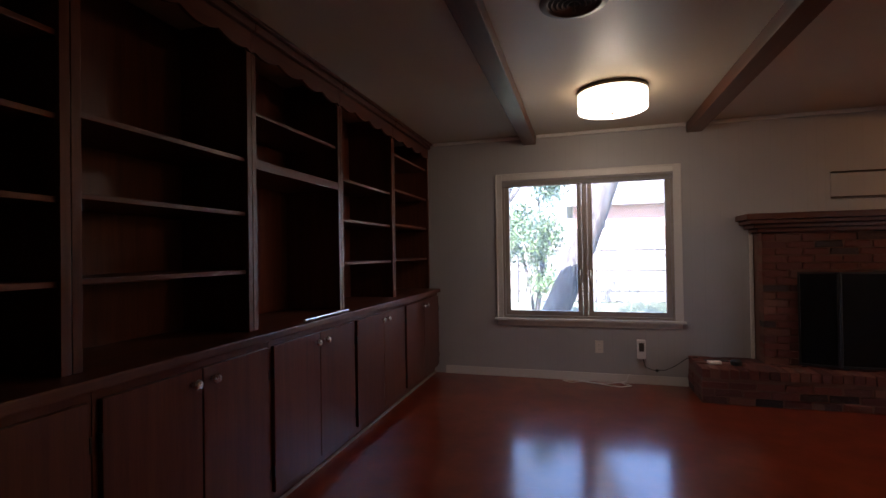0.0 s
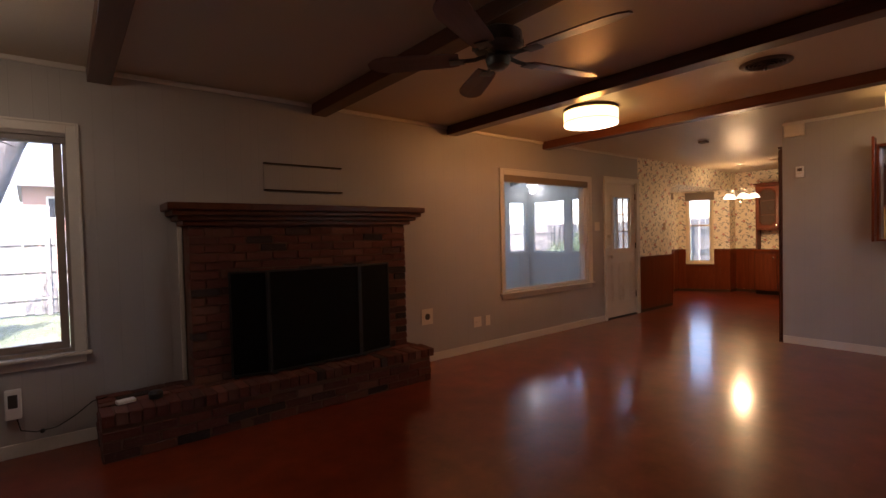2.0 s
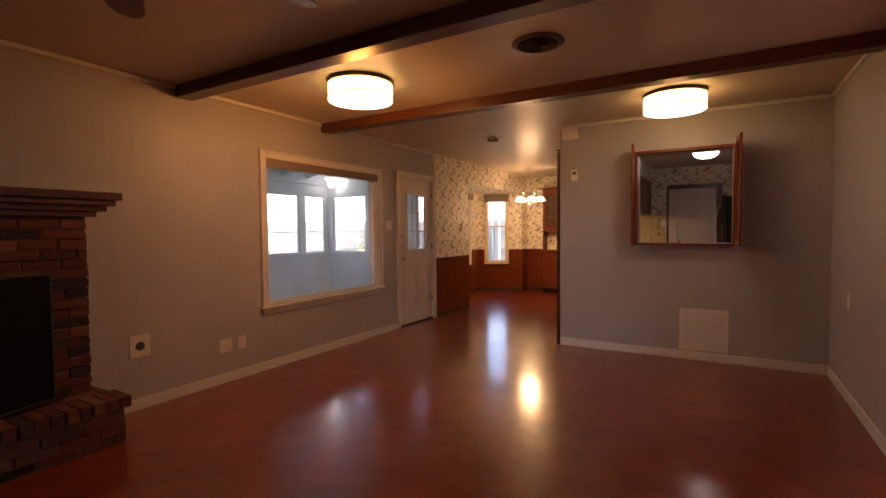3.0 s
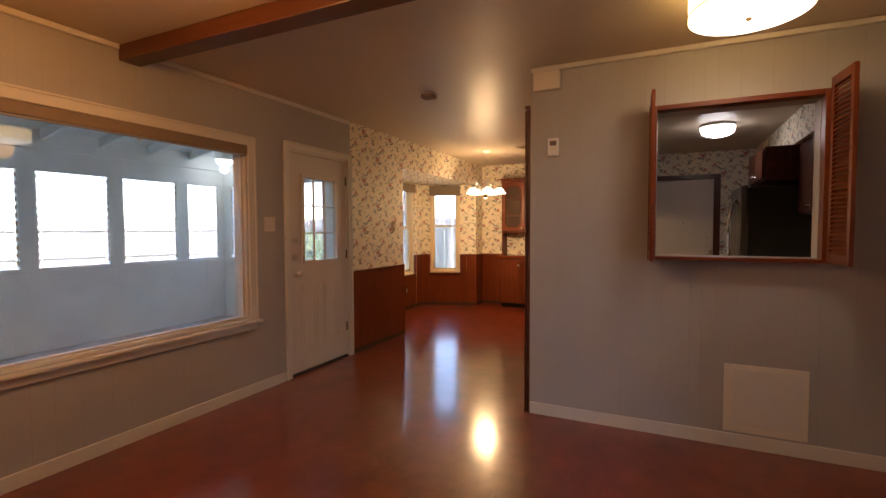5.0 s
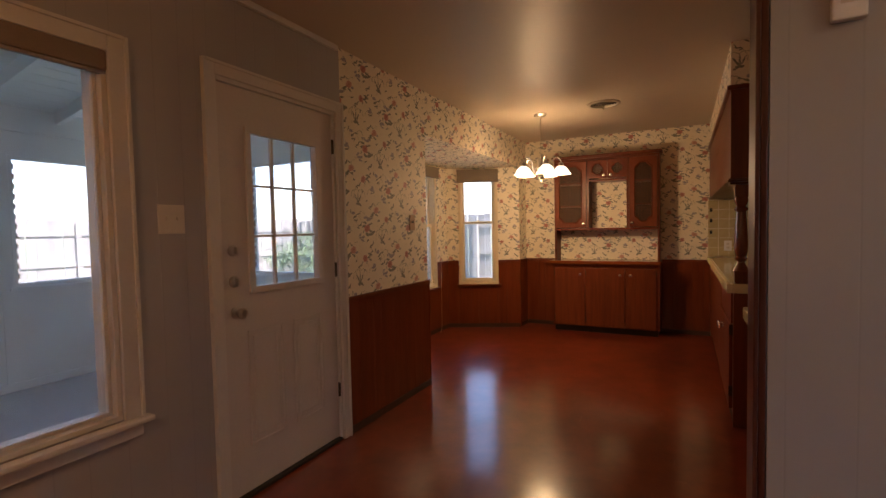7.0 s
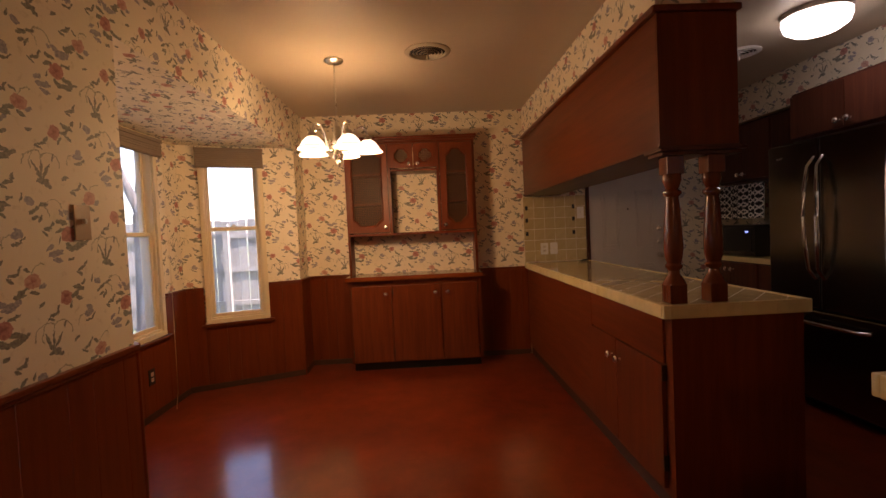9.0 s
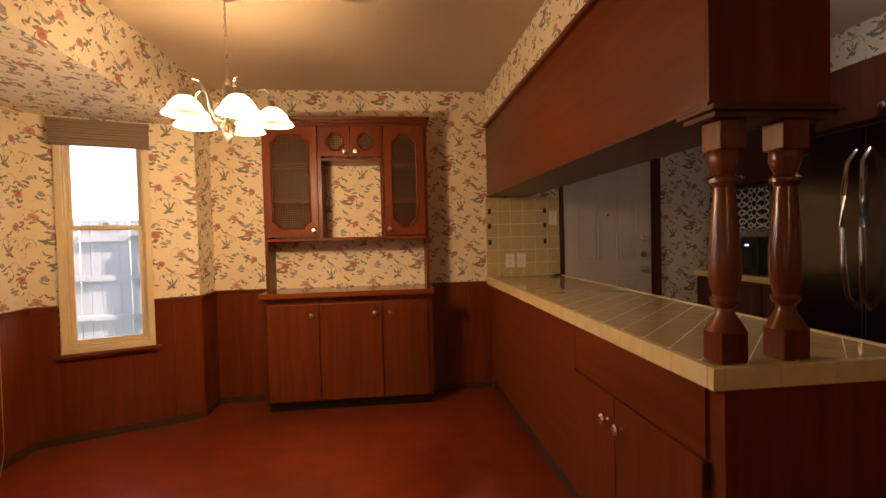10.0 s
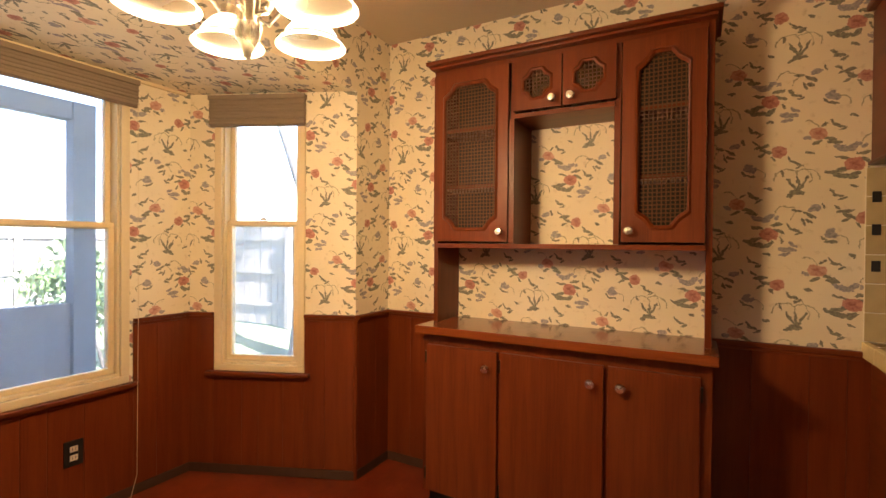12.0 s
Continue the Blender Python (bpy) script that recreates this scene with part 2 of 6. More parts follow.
def glow(name, color, strength, base=(0.9, 0.88, 0.82)):
    g = Graph(name)
    return g.done(base, 0.5, 0.0, None, Emission_Color=(*color, 1), Emission_Strength=strength)


M_PANEL = painted_panel()
M_CEIL = ceiling_paint()
M_FLOOR = red_floor()
M_PAPER = wallpaper()
M_GLASS = glass()
M_TRIM = plain("trim_paint", (0.66, 0.62, 0.56), 0.4, relief=0.08)
M_WHITE = plain("white_paint", (0.78, 0.76, 0.73), 0.4)
M_CREAM = plain("cream_window_paint", (0.72, 0.60, 0.38), 0.4)
M_OAK = wood("brown_cabinet_wood", (0.050, 0.014, 0.008), (0.130, 0.040, 0.021), 0.35)
M_OAKX = wood("brown_cabinet_wood_x", (0.050, 0.014, 0.008), (0.130, 0.040, 0.021), 0.35, 0)
M_OAKY = wood("brown_cabinet_wood_y", (0.050, 0.014, 0.008), (0.130, 0.040, 0.021), 0.35, 1)
M_CHERRY = wood("red_brown_wood", (0.090, 0.0145, 0.003), (0.20, 0.043, 0.0085), 0.36)
M_TOPY = wood("polished_red_brown_wood", (0.13, 0.026, 0.006), (0.26, 0.066, 0.015), 0.16, 1, 0.4)
M_PLANK = wood("wainscot_wood", (0.115, 0.019, 0.004), (0.205, 0.044, 0.009), 0.34, 2, 0.1, 0.25)
M_CHERRYX = wood("red_brown_wood_x", (0.090, 0.0145, 0.003), (0.20, 0.043, 0.0085), 0.36, 0)
M_CHERRYY = wood("red_brown_wood_y", (0.090, 0.0145, 0.003), (0.20, 0.043, 0.0085), 0.36, 1)
M_BEAM = wood("dark_beam_wood", (0.060, 0.016, 0.007), (0.135, 0.042, 0.018), 0.36, 1, 0.2)
M_CHROME = plain("chrome", (0.75, 0.74, 0.72), 0.15, 1.0)
M_NICKEL = plain("brushed_nickel", (0.60, 0.55, 0.47), 0.28, 1.0)
M_BRONZE = plain("bronze_metal", (0.07, 0.05, 0.035), 0.35, 0.8)
M_BLACK = plain("black_metal", (0.012, 0.012, 0.012), 0.45)
# near-black for small dark parts; also stands in for shade inside the hutch
M_DARK = plain("dark_part_and_recess_shade", (0.02, 0.015, 0.012), 0.8)


# ---- mesh helpers ----
def bx(bm, x0, x1, y0, y1, z0, z1, bevel=0.0):
    made = bmesh.ops.create_cube(bm, size=1.0, matrix=Matrix.Translation(((x0 + x1) / 2, (y0 + y1) / 2, (z0 + z1) / 2)) @ Matrix.Diagonal((x1 - x0, y1 - y0, z1 - z0, 1)))
    if bevel:
        edges = list({e for v in made["verts"] for e in v.link_edges})
        bmesh.ops.bevel(bm, geom=edges, offset=bevel, segments=2, affect="EDGES", profile=0.6)


def cyl(bm, x, y, z0, z1, r0, r1=None, seg=24, axis="z"):
    m = Matrix.Translation((0, 0, (z0 + z1) / 2))
    if axis == "x":
        m = pose(0, 0, 0, 0, 90, 0) @ m
    elif axis == "y":
        m = pose(0, 0, 0, -90, 0, 0) @ m
    bmesh.ops.create_cone(bm, cap_ends=True, segments=seg, radius1=r0, radius2=r0 if r1 is None else r1, depth=z1 - z0, matrix=Matrix.Translation((x, y, 0)) @ m if axis == "z" else Matrix.Translation((x, y, 0)) @ m)


def lathe(bm, profile, seg=24, m=None):
    """A solid of revolution round z from (radius, height) pairs."""
    rings = []
    for r, z in profile:
        rings.append([bm.verts.new((m or Matrix()) @ Vector((r * math.cos(a), r * math.sin(a), z))) for a in (2 * math.pi * i / seg for i in range(seg))])
    for a, b in zip(rings, rings[1:]):
        for i in range(seg):
            bm.faces.new((a[i], a[(i + 1) % seg], b[(i + 1) % seg], b[i]))
    if profile[0][0] > 1e-4:
        bm.faces.new(rings[0][::-1])
    if profile[-1][0] > 1e-4:
        bm.faces.new(rings[-1])


def tube(bm, pts, r, seg=8):
    """A round rod along points."""
    pts = [Vector(p) for p in pts]
    rings = []
    for i, p in enumerate(pts):
        d = (pts[min(i + 1, len(pts) - 1)] - pts[max(i - 1, 0)]).normalized()
        q = d.to_track_quat("Z", "Y").to_matrix()
        rr = r[i] if isinstance(r, (list, tuple)) else r
        rings.append([bm.verts.new(p + q @ Vector((rr * math.cos(a), rr * math.sin(a), 0))) for a in (2 * math.pi * k / seg for k in range(seg))])
    for a, b in zip(rings, rings[1:]):
        for i in range(seg):
            bm.faces.new((a[i], a[(i + 1) % seg], b[(i + 1) % seg], b[i]))
    bm.faces.new(rings[0][::-1])
    bm.faces.new(rings[-1])


def prism(bm, outline, z0, z1):
    """An upright solid from an outline in plan."""
    lo = [bm.verts.new((x, y, z0)) for x, y in outline]
    hi = [bm.verts.new((x, y, z1)) for x, y in outline]
    n = len(outline)
    for i in range(n):
        bm.faces.new((lo[i], lo[(i + 1) % n], hi[(i + 1) % n], hi[i]))
    bm.faces.new(lo[::-1])
    bm.faces.new(hi)


def mesh_of(name, bm, material, smooth=False):
    bmesh.ops.recalc_face_normals(bm, faces=bm.faces)
    lay = bm.loops.layers.uv.new("UVMap")
    for f in bm.faces:
        n = f.normal
        f.smooth = smooth
        if abs(n.z) > 0.7:
            for lp in f.loops:
                lp[lay].uv = (lp.vert.co.x, lp.vert.co.y)
        else:
            side = Vector((-n.y, n.x, 0)).normalized()
            if side.x + 0.5 * side.y < 0:
                side = -side
            for lp in f.loops:
                lp[lay].uv = (lp.vert.co.dot(side), lp.vert.co.z)
    me = bpy.data.meshes.new(name)
    bm.to_mesh(me)
    bm.free()
    me.materials.append(material)
    if smooth:
        me.set_sharp_from_angle(angle=radians(38))
    return me


def part(name, bm, material, parent=None, label="", smooth=False):
    ob = new(name, mesh_of(name, bm, material, smooth))
    if parent is not None:
        ob.parent = parent
    if label:
        ob["label"] = label
    return ob


def thing(name, x, y, z, label, category, group="", turn=0.0):
    ob = new(name)
    ob.matrix_world = pose(x, y, z, 0, 0, turn)
    return tagged(ob, label, category, group)


def setting(name, bm, material, label, category, parent=None):
    return tagged(part(name, bm, material, parent), label, category, kind="structure")


def boxes(*rows, bevel=0.0):
    bm = bmesh.new()
    for r in rows:
        bx(bm, *r, bevel=bevel)
    return bm


def pierced(bm, run, a0, a1, t0, t1, z0, z1, holes):
    """A wall along x or y from a0 to a1, between t0 and t1 across, with holes (b0, b1, c0, c1)."""
    cuts = sorted({a0, a1, *[h[0] for h in holes], *[h[1] for h in holes]})
    for p, q in zip(cuts, cuts[1:]):
        spans = [(z0, z1)]
        for b0, b1, c0, c1 in holes:
            if b0 < (p + q) / 2 < b1:
                nxt = []
                for s0, s1 in spans:
                    if c0 > s0:
                        nxt.append((s0, min(c0, s1)))
                    if c1 < s1:
                        nxt.append((max(c1, s0), s1))
                spans = nxt
        for s0, s1 in spans:
            if run == "x":
                bx(bm, p, q, t0, t1, s0, s1)
            else:
                bx(bm, t0, t1, p, q, s0, s1)
    return bm


# ---- plan ----
YN, XP, XE, H = 5.30, 7.20, 11.83, 2.44
XW, YS = -1.85, 0.80
YB, HB = 6.17, 2.085
CAP = 0.885

# ---- large structure ----
bm = bmesh.new()
bx(bm, XW - 0.15, XE + 0.15, -1.2, YN + 0.14, -0.15, 0.0)
bx(bm, 8.9, 11.7, YN + 0.14, YB + 0.14, -0.15, 0.0)
setting("floor", bm, M_FLOOR, "waxed oxblood red stained concrete floor", "floor")
bm = bmesh.new()
bx(bm, XW - 0.15, XE + 0.15, -1.2, YN + 0.14, H, H + 0.15)
setting("ceiling", bm, M_CEIL, "cream satin-painted ceiling", "ceiling")

W1 = (-0.64, 0.968, 0.60, 2.00)
W2 = (4.945, 6.62, 0.60, 1.99)
D1 = (7.06, 7.905, 0.0, 2.035)
bm = pierced(bmesh.new(), "x", XW, 7.96, YN, YN + 0.14, 0.0, H, [W1, W2, D1])
setting("wall_north", bm, M_PANEL, "grey-beige painted grooved panelling wall", "wall")
setting("wall_north_dining", boxes((7.96, 9.04, YN, YN + 0.14, 0.0, H)), M_PAPER, "floral wallpapered dining wall beside the back door", "wall")
setting("wall_bay_header", boxes((9.04, 11.53, YN, YN + 0.14, HB, H)), M_PAPER, "floral wallpapered wall above the bay", "wall")
setting("wall_bay_return", boxes((11.53, XE, YN, YN + 0.14, 0.0, H)), M_PAPER, "floral wallpapered wall between bay and corner", "wall")
bm = bmesh.new()
bx(bm, XW - 0.15, XW, -1.2, YN + 0.14, 0.0, H)
setting("wall_west", bm, M_PANEL, "grey-beige painted wall behind the bookcase", "wall")
bm = bmesh.new()
bx(bm, XW, 1.8, -1.2, -1.05, 0.0, H)
bx(bm, 1.8, 1.94, -1.2, YS, 0.0, H)
pierced(bm, "x", 1.94, XP, YS - 0.14, YS, 0.0, H, [(4.30, 5.22, 0.0, 2.06)])
bx(bm, 3.9, 5.6, -0.6, -0.5, 0.0, H)
setting("wall_south", bm, M_PANEL, "grey-beige painted wall with a cased opening", "wall")
HATCH = (1.537, 2.365, 1.152, 2.045)
bm = pierced(bmesh.new(), "y", YS - 0.14, 3.18, XP, XP + 0.12, 0.0, H, [HATCH])
setting("wall_partition", bm, M_PANEL, "grey painted partition with a serving hatch", "wall")
bm = bmesh.new()
bx(bm, XE, XE + 0.15, 0.65, YN + 0.14, 0.0, H)
setting("wall_east", bm, M_PAPER, "floral wallpapered end wall", "wall")
bm = bmesh.new()
bx(bm, XP + 0.12, XE, 0.65, 0.80, 0.0, H)
setting("wall_kitchen_south", bm, M_PAPER, "floral wallpapered kitchen wall", "wall")

# bay: two slanted sides and a back, with its lowered soffit
bm = bmesh.new()
prism(bm, [(9.04, YN + 0.142), (11.53, YN + 0.142), (11.45, YB + 0.14), (9.15, YB + 0.14)], HB, HB + 0.2)
setting("ceiling_bay", bm, M_PAPER, "wallpapered soffit over the bay window", "ceiling")
BACK = (9.60, 10.80, 0.61, 2.05)
bm = pierced(bmesh.new(), "x", 9.41, 11.16, YB, YB + 0.12, 0.0, HB, [BACK])
setting("wall_bay_back", bm, M_PAPER, "floral wallpapered back wall of the bay", "wall")
SIDE = math.hypot(0.37, 0.87)
ANG = (0.315, 0.755, 0.605, 2.05)


TURN_R = math.degrees(math.atan2(0.87, -0.37))
# local x runs out from the room, local -y is the outside on this side
bm = pierced(bmesh.new(), "x", 0.0, SIDE, -0.12, 0.0, 0.0, HB, [ANG])
wall_bay_side = setting("wall_bay_east", bm, M_PAPER, "floral wallpapered slanted side of the bay", "wall")
wall_bay_side.matrix_world = pose(11.53, YN, 0, 0, 0, TURN_R)
bm = pierced(bmesh.new(), "x", 0.0, SIDE, 0.0, 0.12, 0.0, HB, [])
w = setting("wall_bay_west", bm, M_PAPER, "floral wallpapered slanted side of the bay", "wall")
w.matrix_world = pose(9.04, YN, 0, 0, 0, math.degrees(math.atan2(0.87, 0.37)))

# ceiling beams
BEAMS = (-0.35, 1.153, 2.69, 4.18, 5.735)
for i, x in enumerate(BEAMS):
    bm = boxes((x - 0.065, x + 0.065, YS if x > 1.9 else -1.05, YN - 0.002, 2.345, H - 0.001), bevel=0.006)
    tagged(part("ceiling_beam", bm, M_BEAM), "dark-stained wooden ceiling beam", "beam", "ceiling beams", "structure")


# ---- trim of the living room ----
def sticks(name, label, category, material, rows, bevel=0.003):
    for r in rows:
        tagged(part(name, boxes(r, bevel=bevel), material), label, category, category, "structure")


B = 0.082
sticks("baseboard", "cream painted wooden baseboard", "baseboard", M_TRIM, [
    (-1.26, 1.06, YN - 0.014, YN - 0.001, 0, B), (3.49, 6.995, YN - 0.014, YN - 0.001, 0, B),
    (XP - 0.014, XP - 0.001, YS + 0.016, 3.175, 0, B), (5.29, XP - 0.016, YS + 0.001, YS + 0.014, 0, B), (1.95, 4.23, YS + 0.001, YS + 0.014, 0, B)])
sticks("crown_moulding", "cream painted crown strip", "moulding", M_TRIM, [
    *[(a, b, YN - 0.028, YN - 0.001, H - 0.035, H - 0.002) for a, b in [(a + 0.07, b - 0.07) for a, b in zip((-1.435, *BEAMS), (*BEAMS, 8.0))]],
    (XP - 0.028, XP - 0.001, YS + 0.03, 3.175, H - 0.035, H - 0.002),
    (5.81, XP - 0.03, YS + 0.001, YS + 0.028, H - 0.035, H - 0.002)], 0.008)
sticks("door_casing", "cream painted door casing", "casing", M_TRIM, [
    (5.222, 5.285, YS + 0.001, YS + 0.018, 0, 2.06), (4.235, 4.298, YS + 0.001, YS + 0.018, 0, 2.06), (4.235, 5.285, YS + 0.001, YS + 0.018, 2.062, 2.125)])
bm = boxes((XP + 0.001, XP + 0.119, 3.182, 3.202, 0, 2.165), bevel=0.004)
bx(bm, XP - 0.012, XP + 0.132, 3.203, 3.215, 0, 2.155, 0.003)
bx(bm, XP - 0.016, XP + 0.136, 3.182, 3.217, 2.166, 2.185, 0.003)
setting("trim_partition_end", bm, M_OAK, "dark wooden end cap of the partition", "trim")


# ---- windows and the back door ----
def sliding_glass(parent, x0, x1, y, z0, z1):
    p = part("pane", boxes((x0, x1, y, y + 0.005, z0, z1)), M_GLASS, parent)
    p.visible_shadow = False
    return p


def casing(parent, x0, x1, z0, z1, material, w=0.055, sill=True):
    """Flat casing with a backband round an opening in a wall that faces -y at y = 0."""
    bm = boxes((x0 - w, x0 + 0.004, -0.018, -0.001, z0, z1 + w), (x1 - 0.004, x1 + w, -0.018, -0.001, z0, z1 + w), (x0 + 0.0045, x1 - 0.0045, -0.018, -0.001, z1 - 0.004, z1 + w), bevel=0.004)
    bx(bm, x0 - w - 0.008, x0 - w + 0.006, -0.026, -0.001, z0, z1 + w + 0.006, 0.003)
    bx(bm, x1 + w - 0.006, x1 + w + 0.008, -0.026, -0.001, z0, z1 + w + 0.006, 0.003)
    bx(bm, x0 - w + 0.007, x1 + w - 0.007, -0.026, -0.001, z1 + w - 0.006, z1 + w + 0.008, 0.003)
    part("casing", bm, material, parent)
    if sill:
        part("window_sill", boxes((x0 - w - 0.03, x1 + w + 0.03, -0.05, -0.001, z0 - 0.022, z0 - 0.001), bevel=0.006), material, parent)
        part("apron", boxes((x0 - w, x1 + w, -0.02, -0.001, z0 - 0.075, z0 - 0.024), bevel=0.005), material, parent)


def jambs(bm, x0, x1, z0, z1, d0, d1, t):
    bx(bm, x0, x0 + t, d0, d1, z0 + t, z1 - t, 0.003)
    bx(bm, x1 - t, x1, d0, d1, z0 + t, z1 - t, 0.003)
    bx(bm, x0, x1, d0, d1, z0, z0 + t, 0.003)
    bx(bm, x0, x1, d0, d1, z1 - t, z1, 0.003)


M_SHADE = plain("brown_shade_cloth", (0.24, 0.185, 0.135), 0.85, 0.0, 220.0, 0.2, 0.3)
M_SHADEG = plain("grey_shade_cloth", (0.34, 0.31, 0.30), 0.85, 0.0, 220.0, 0.2, 0.3)
M_ALU = plain("taupe_metal_frame", (0.36, 0.30, 0.25), 0.4, 0.3)

win = thing("window_1", 0, YN, 0, "paired casement window in a beige frame", "window")
win["kind"] = "structure"
x0, x1, z0, z1 = W1
casing(win, x0, x1, z0, z1, M_TRIM)
bm = bmesh.new()
jambs(bm, x0 + 0.002, x1 - 0.002, z0 + 0.002, z1 - 0.002, 0.0, 0.135, 0.022)
bx(bm, 0.145, 0.195, 0.01, 0.12, z0 + 0.025, z1 - 0.025, 0.004)
part("window_frame", bm, M_ALU, win)
for a, b in ((x0 + 0.026, 0.143), (0.197, x1 - 0.026)):
    bm = bmesh.new()
    jambs(bm, a, b, z0 + 0.026, z1 - 0.026, 0.02, 0.06, 0.045)
    sash = part("sash", bm, M_ALU, win)
    sliding_glass(sash, a + 0.04, b - 0.04, 0.038, z0 + 0.065, z1 - 0.065)
    m = (a + b) / 2
    bm = boxes((m + 0.12, m + 0.24, 0.0, 0.019, z0 + 0.03, z0 + 0.046), bevel=0.004)
    tube(bm, [(m + 0.14, -0.002, z0 + 0.045), (m + 0.18, -0.012, z0 + 0.06), (m + 0.23, -0.012, z0 + 0.06)], 0.006)
    part("crank", bm, M_ALU, sash, "folding crank handle")
for xx in (0.12, 0.215):
    bm = boxes((xx - 0.008, xx + 0.008, 0.004, 0.02, 0.95, 1.06), bevel=0.003)
    tube(bm, [(xx, 0.008, 1.0), (xx, -0.014, 1.02), (xx, -0.016, 1.08)], 0.006)
    part("latch", bm, M_NICKEL, win, "lever latch")
bm = boxes((x0 + 0.002, x1 - 0.002, -0.012, 0.002, z1 - 0.03, z1 - 0.001), bevel=0.003)
for i in range(5):
    bx(bm, x0 + 0.006, x1 - 0.006, -0.024, 0.014, z1 - 0.045 - i * 0.006, z1 - 0.040 - i * 0.006)
b = part("raised_blind", bm, M_SHADEG)
b.location = (0, YN, 0)
tagged(b, "raised grey slatted blind under the casing head", "blind")

win = thing("window_2", 0, YN, 0, "large fixed picture window to the sunroom", "window")
win["kind"] = "structure"
x0, x1, z0, z1 = W2
casing(win, x0, x1, z0, z1, M_TRIM, 0.06)
bm = bmesh.new()
jambs(bm, x0 + 0.002, x1 - 0.002, z0 + 0.002, z1 - 0.002, 0.0, 0.135, 0.02)
jambs(bm, x0 + 0.023, x1 - 0.023, z0 + 0.023, z1 - 0.023, 0.03, 0.05, 0.014)
part("window_frame", bm, M_TRIM, win)
sliding_glass(win, x0 + 0.03, x1 - 0.03, 0.052, z0 + 0.03, z1 - 0.03)
bm = boxes((x0 + 0.004, x1 - 0.004, -0.012, 0.02, z1 - 0.075, z1 - 0.002), bevel=0.008)
b = thing("roller_shade", 0, YN, 0, "rolled-up brown shade above the picture window", "blind")
part("cloth_roll", bm, M_SHADE, b)
part("hem_bar", boxes((x0 + 0.006, x1 - 0.006, -0.004, 0.012, z1 - 0.088, z1 - 0.0755), bevel=0.003), M_SHADEG, b)
part("pull_ring", boxes(((x0 + x1) / 2 - 0.01, (x0 + x1) / 2 + 0.01, 0.0, 0.006, z1 - 0.105, z1 - 0.0885), bevel=0.002), M_TRIM, b)

# half-glazed back door
M_DOOR = plain("cream_door_paint", (0.62, 0.56, 0.50), 0.45, relief=0.06)
casing_ob = thing("door_frame", 0, YN, 0, "cream painted frame of the back door", "door frame")
casing_ob["kind"] = "structure"
casing(casing_ob, D1[0], D1[1], 0.0, D1[3], M_TRIM, 0.05, sill=False)
bm = boxes((D1[0] + 0.002, D1[0] + 0.022, 0.0, 0.138, 0.012, D1[3] - 0.002), (D1[1] - 0.022, D1[1] - 0.002, 0.0, 0.138, 0.012, D1[3] - 0.002), (D1[0] + 0.0225, D1[1] - 0.0225, 0.0, 0.138, D1[3] - 0.022, D1[3] - 0.002), bevel=0.002)
part("jamb", bm, M_TRIM, casing_ob)
part("threshold", boxes((D1[0] + 0.0225, D1[1] - 0.0225, -0.01, 0.138, 0.001, 0.02), bevel=0.004), M_DARK, casing_ob, "dark metal threshold")

door = thing("door_1", D1[0] + 0.025, YN + 0.012, 0.024, "cream half-glazed door with nine panes", "door")
door["kind"] = "structure"
DW, DH = D1[1] - D1[0] - 0.05, 1.985
GL = (0.17, DW - 0.14, 1.0, 1.785)


def raised_panels(bm, rects, y):
    """Sunk frames and raised fields of a pressed door, on its face at y that looks to -y."""
    for a, b, c, d in rects:
        for k0, k1, h in ((0.0, 0.012, 0.007), (0.03, 0.045, 0.006)):
            bx(bm, a + k0, b - k0, y - h, y + 0.002, c + k0, c + k1, 0.002)
            bx(bm, a + k0, b - k0, y - h, y + 0.002, d - k1, d - k0, 0.002)
            bx(bm, a + k0, a + k1, y - h, y + 0.002, c + k1 + 0.0005, d - k1 - 0.0005, 0.002)
            bx(bm, b - k1, b - k0, y - h, y + 0.002, c + k1 + 0.0005, d - k1 - 0.0005, 0.002)


bm = pierced(bmesh.new(), "x", 0.0, DW, 0.0, 0.044, 0.0, DH, [GL])
raised_panels(bm, [(0.13, DW / 2 - 0.04, 0.22, 0.80), (DW / 2 + 0.04, DW - 0.13, 0.22, 0.80)], 0.0)
part("slab", bm, M_DOOR, door)
bm = bmesh.new()
a, b, c, d = GL
jambs(bm, a - 0.02, b + 0.02, c - 0.02, d + 0.02, -0.012, 0.02, 0.032)
part("lite_frame", bm, M_DOOR, door)
gw, gh = (b - a - 0.024) / 3, (d - c - 0.024) / 3
for i in range(3):
    for j in range(3):
        sliding_glass(door, a + 0.012 + i * gw + 0.004, a + 0.012 + (i + 1) * gw - 0.004, 0.02, c + 0.012 + j * gh + 0.004, c + 0.012 + (j + 1) * gh - 0.004)
for i in (1, 2):
    part("glazing_bar", boxes((a + 0.012 + i * gw - 0.006, a + 0.012 + i * gw + 0.006, 0.008, 0.032, c + 0.0125, d - 0.0125), bevel=0.002), M_DOOR, door)
    part("glazing_bar", boxes((a + 0.0125, b - 0.0125, 0.012, 0.030, c + 0.012 + i * gh - 0.006, c + 0.012 + i * gh + 0.006), bevel=0.002), M_DOOR, door)


def knob_at(parent, x, z, y=0.0, r=0.026, material=M_NICKEL):
    bm = bmesh.new()
    lathe(bm, [(0.0, 0.0), (0.030, 0.0), (0.030, 0.006), (0.012, 0.012), (0.012, 0.03), (r, 0.04), (r * 1.05, 0.052), (r * 0.7, 0.066), (0.0, 0.068)], 20, Matrix.Translation((x, y, z)) @ pose(0, 0, 0, 90, 0, 0))
    return part("knob", bm, material, parent, "round metal door knob", True)


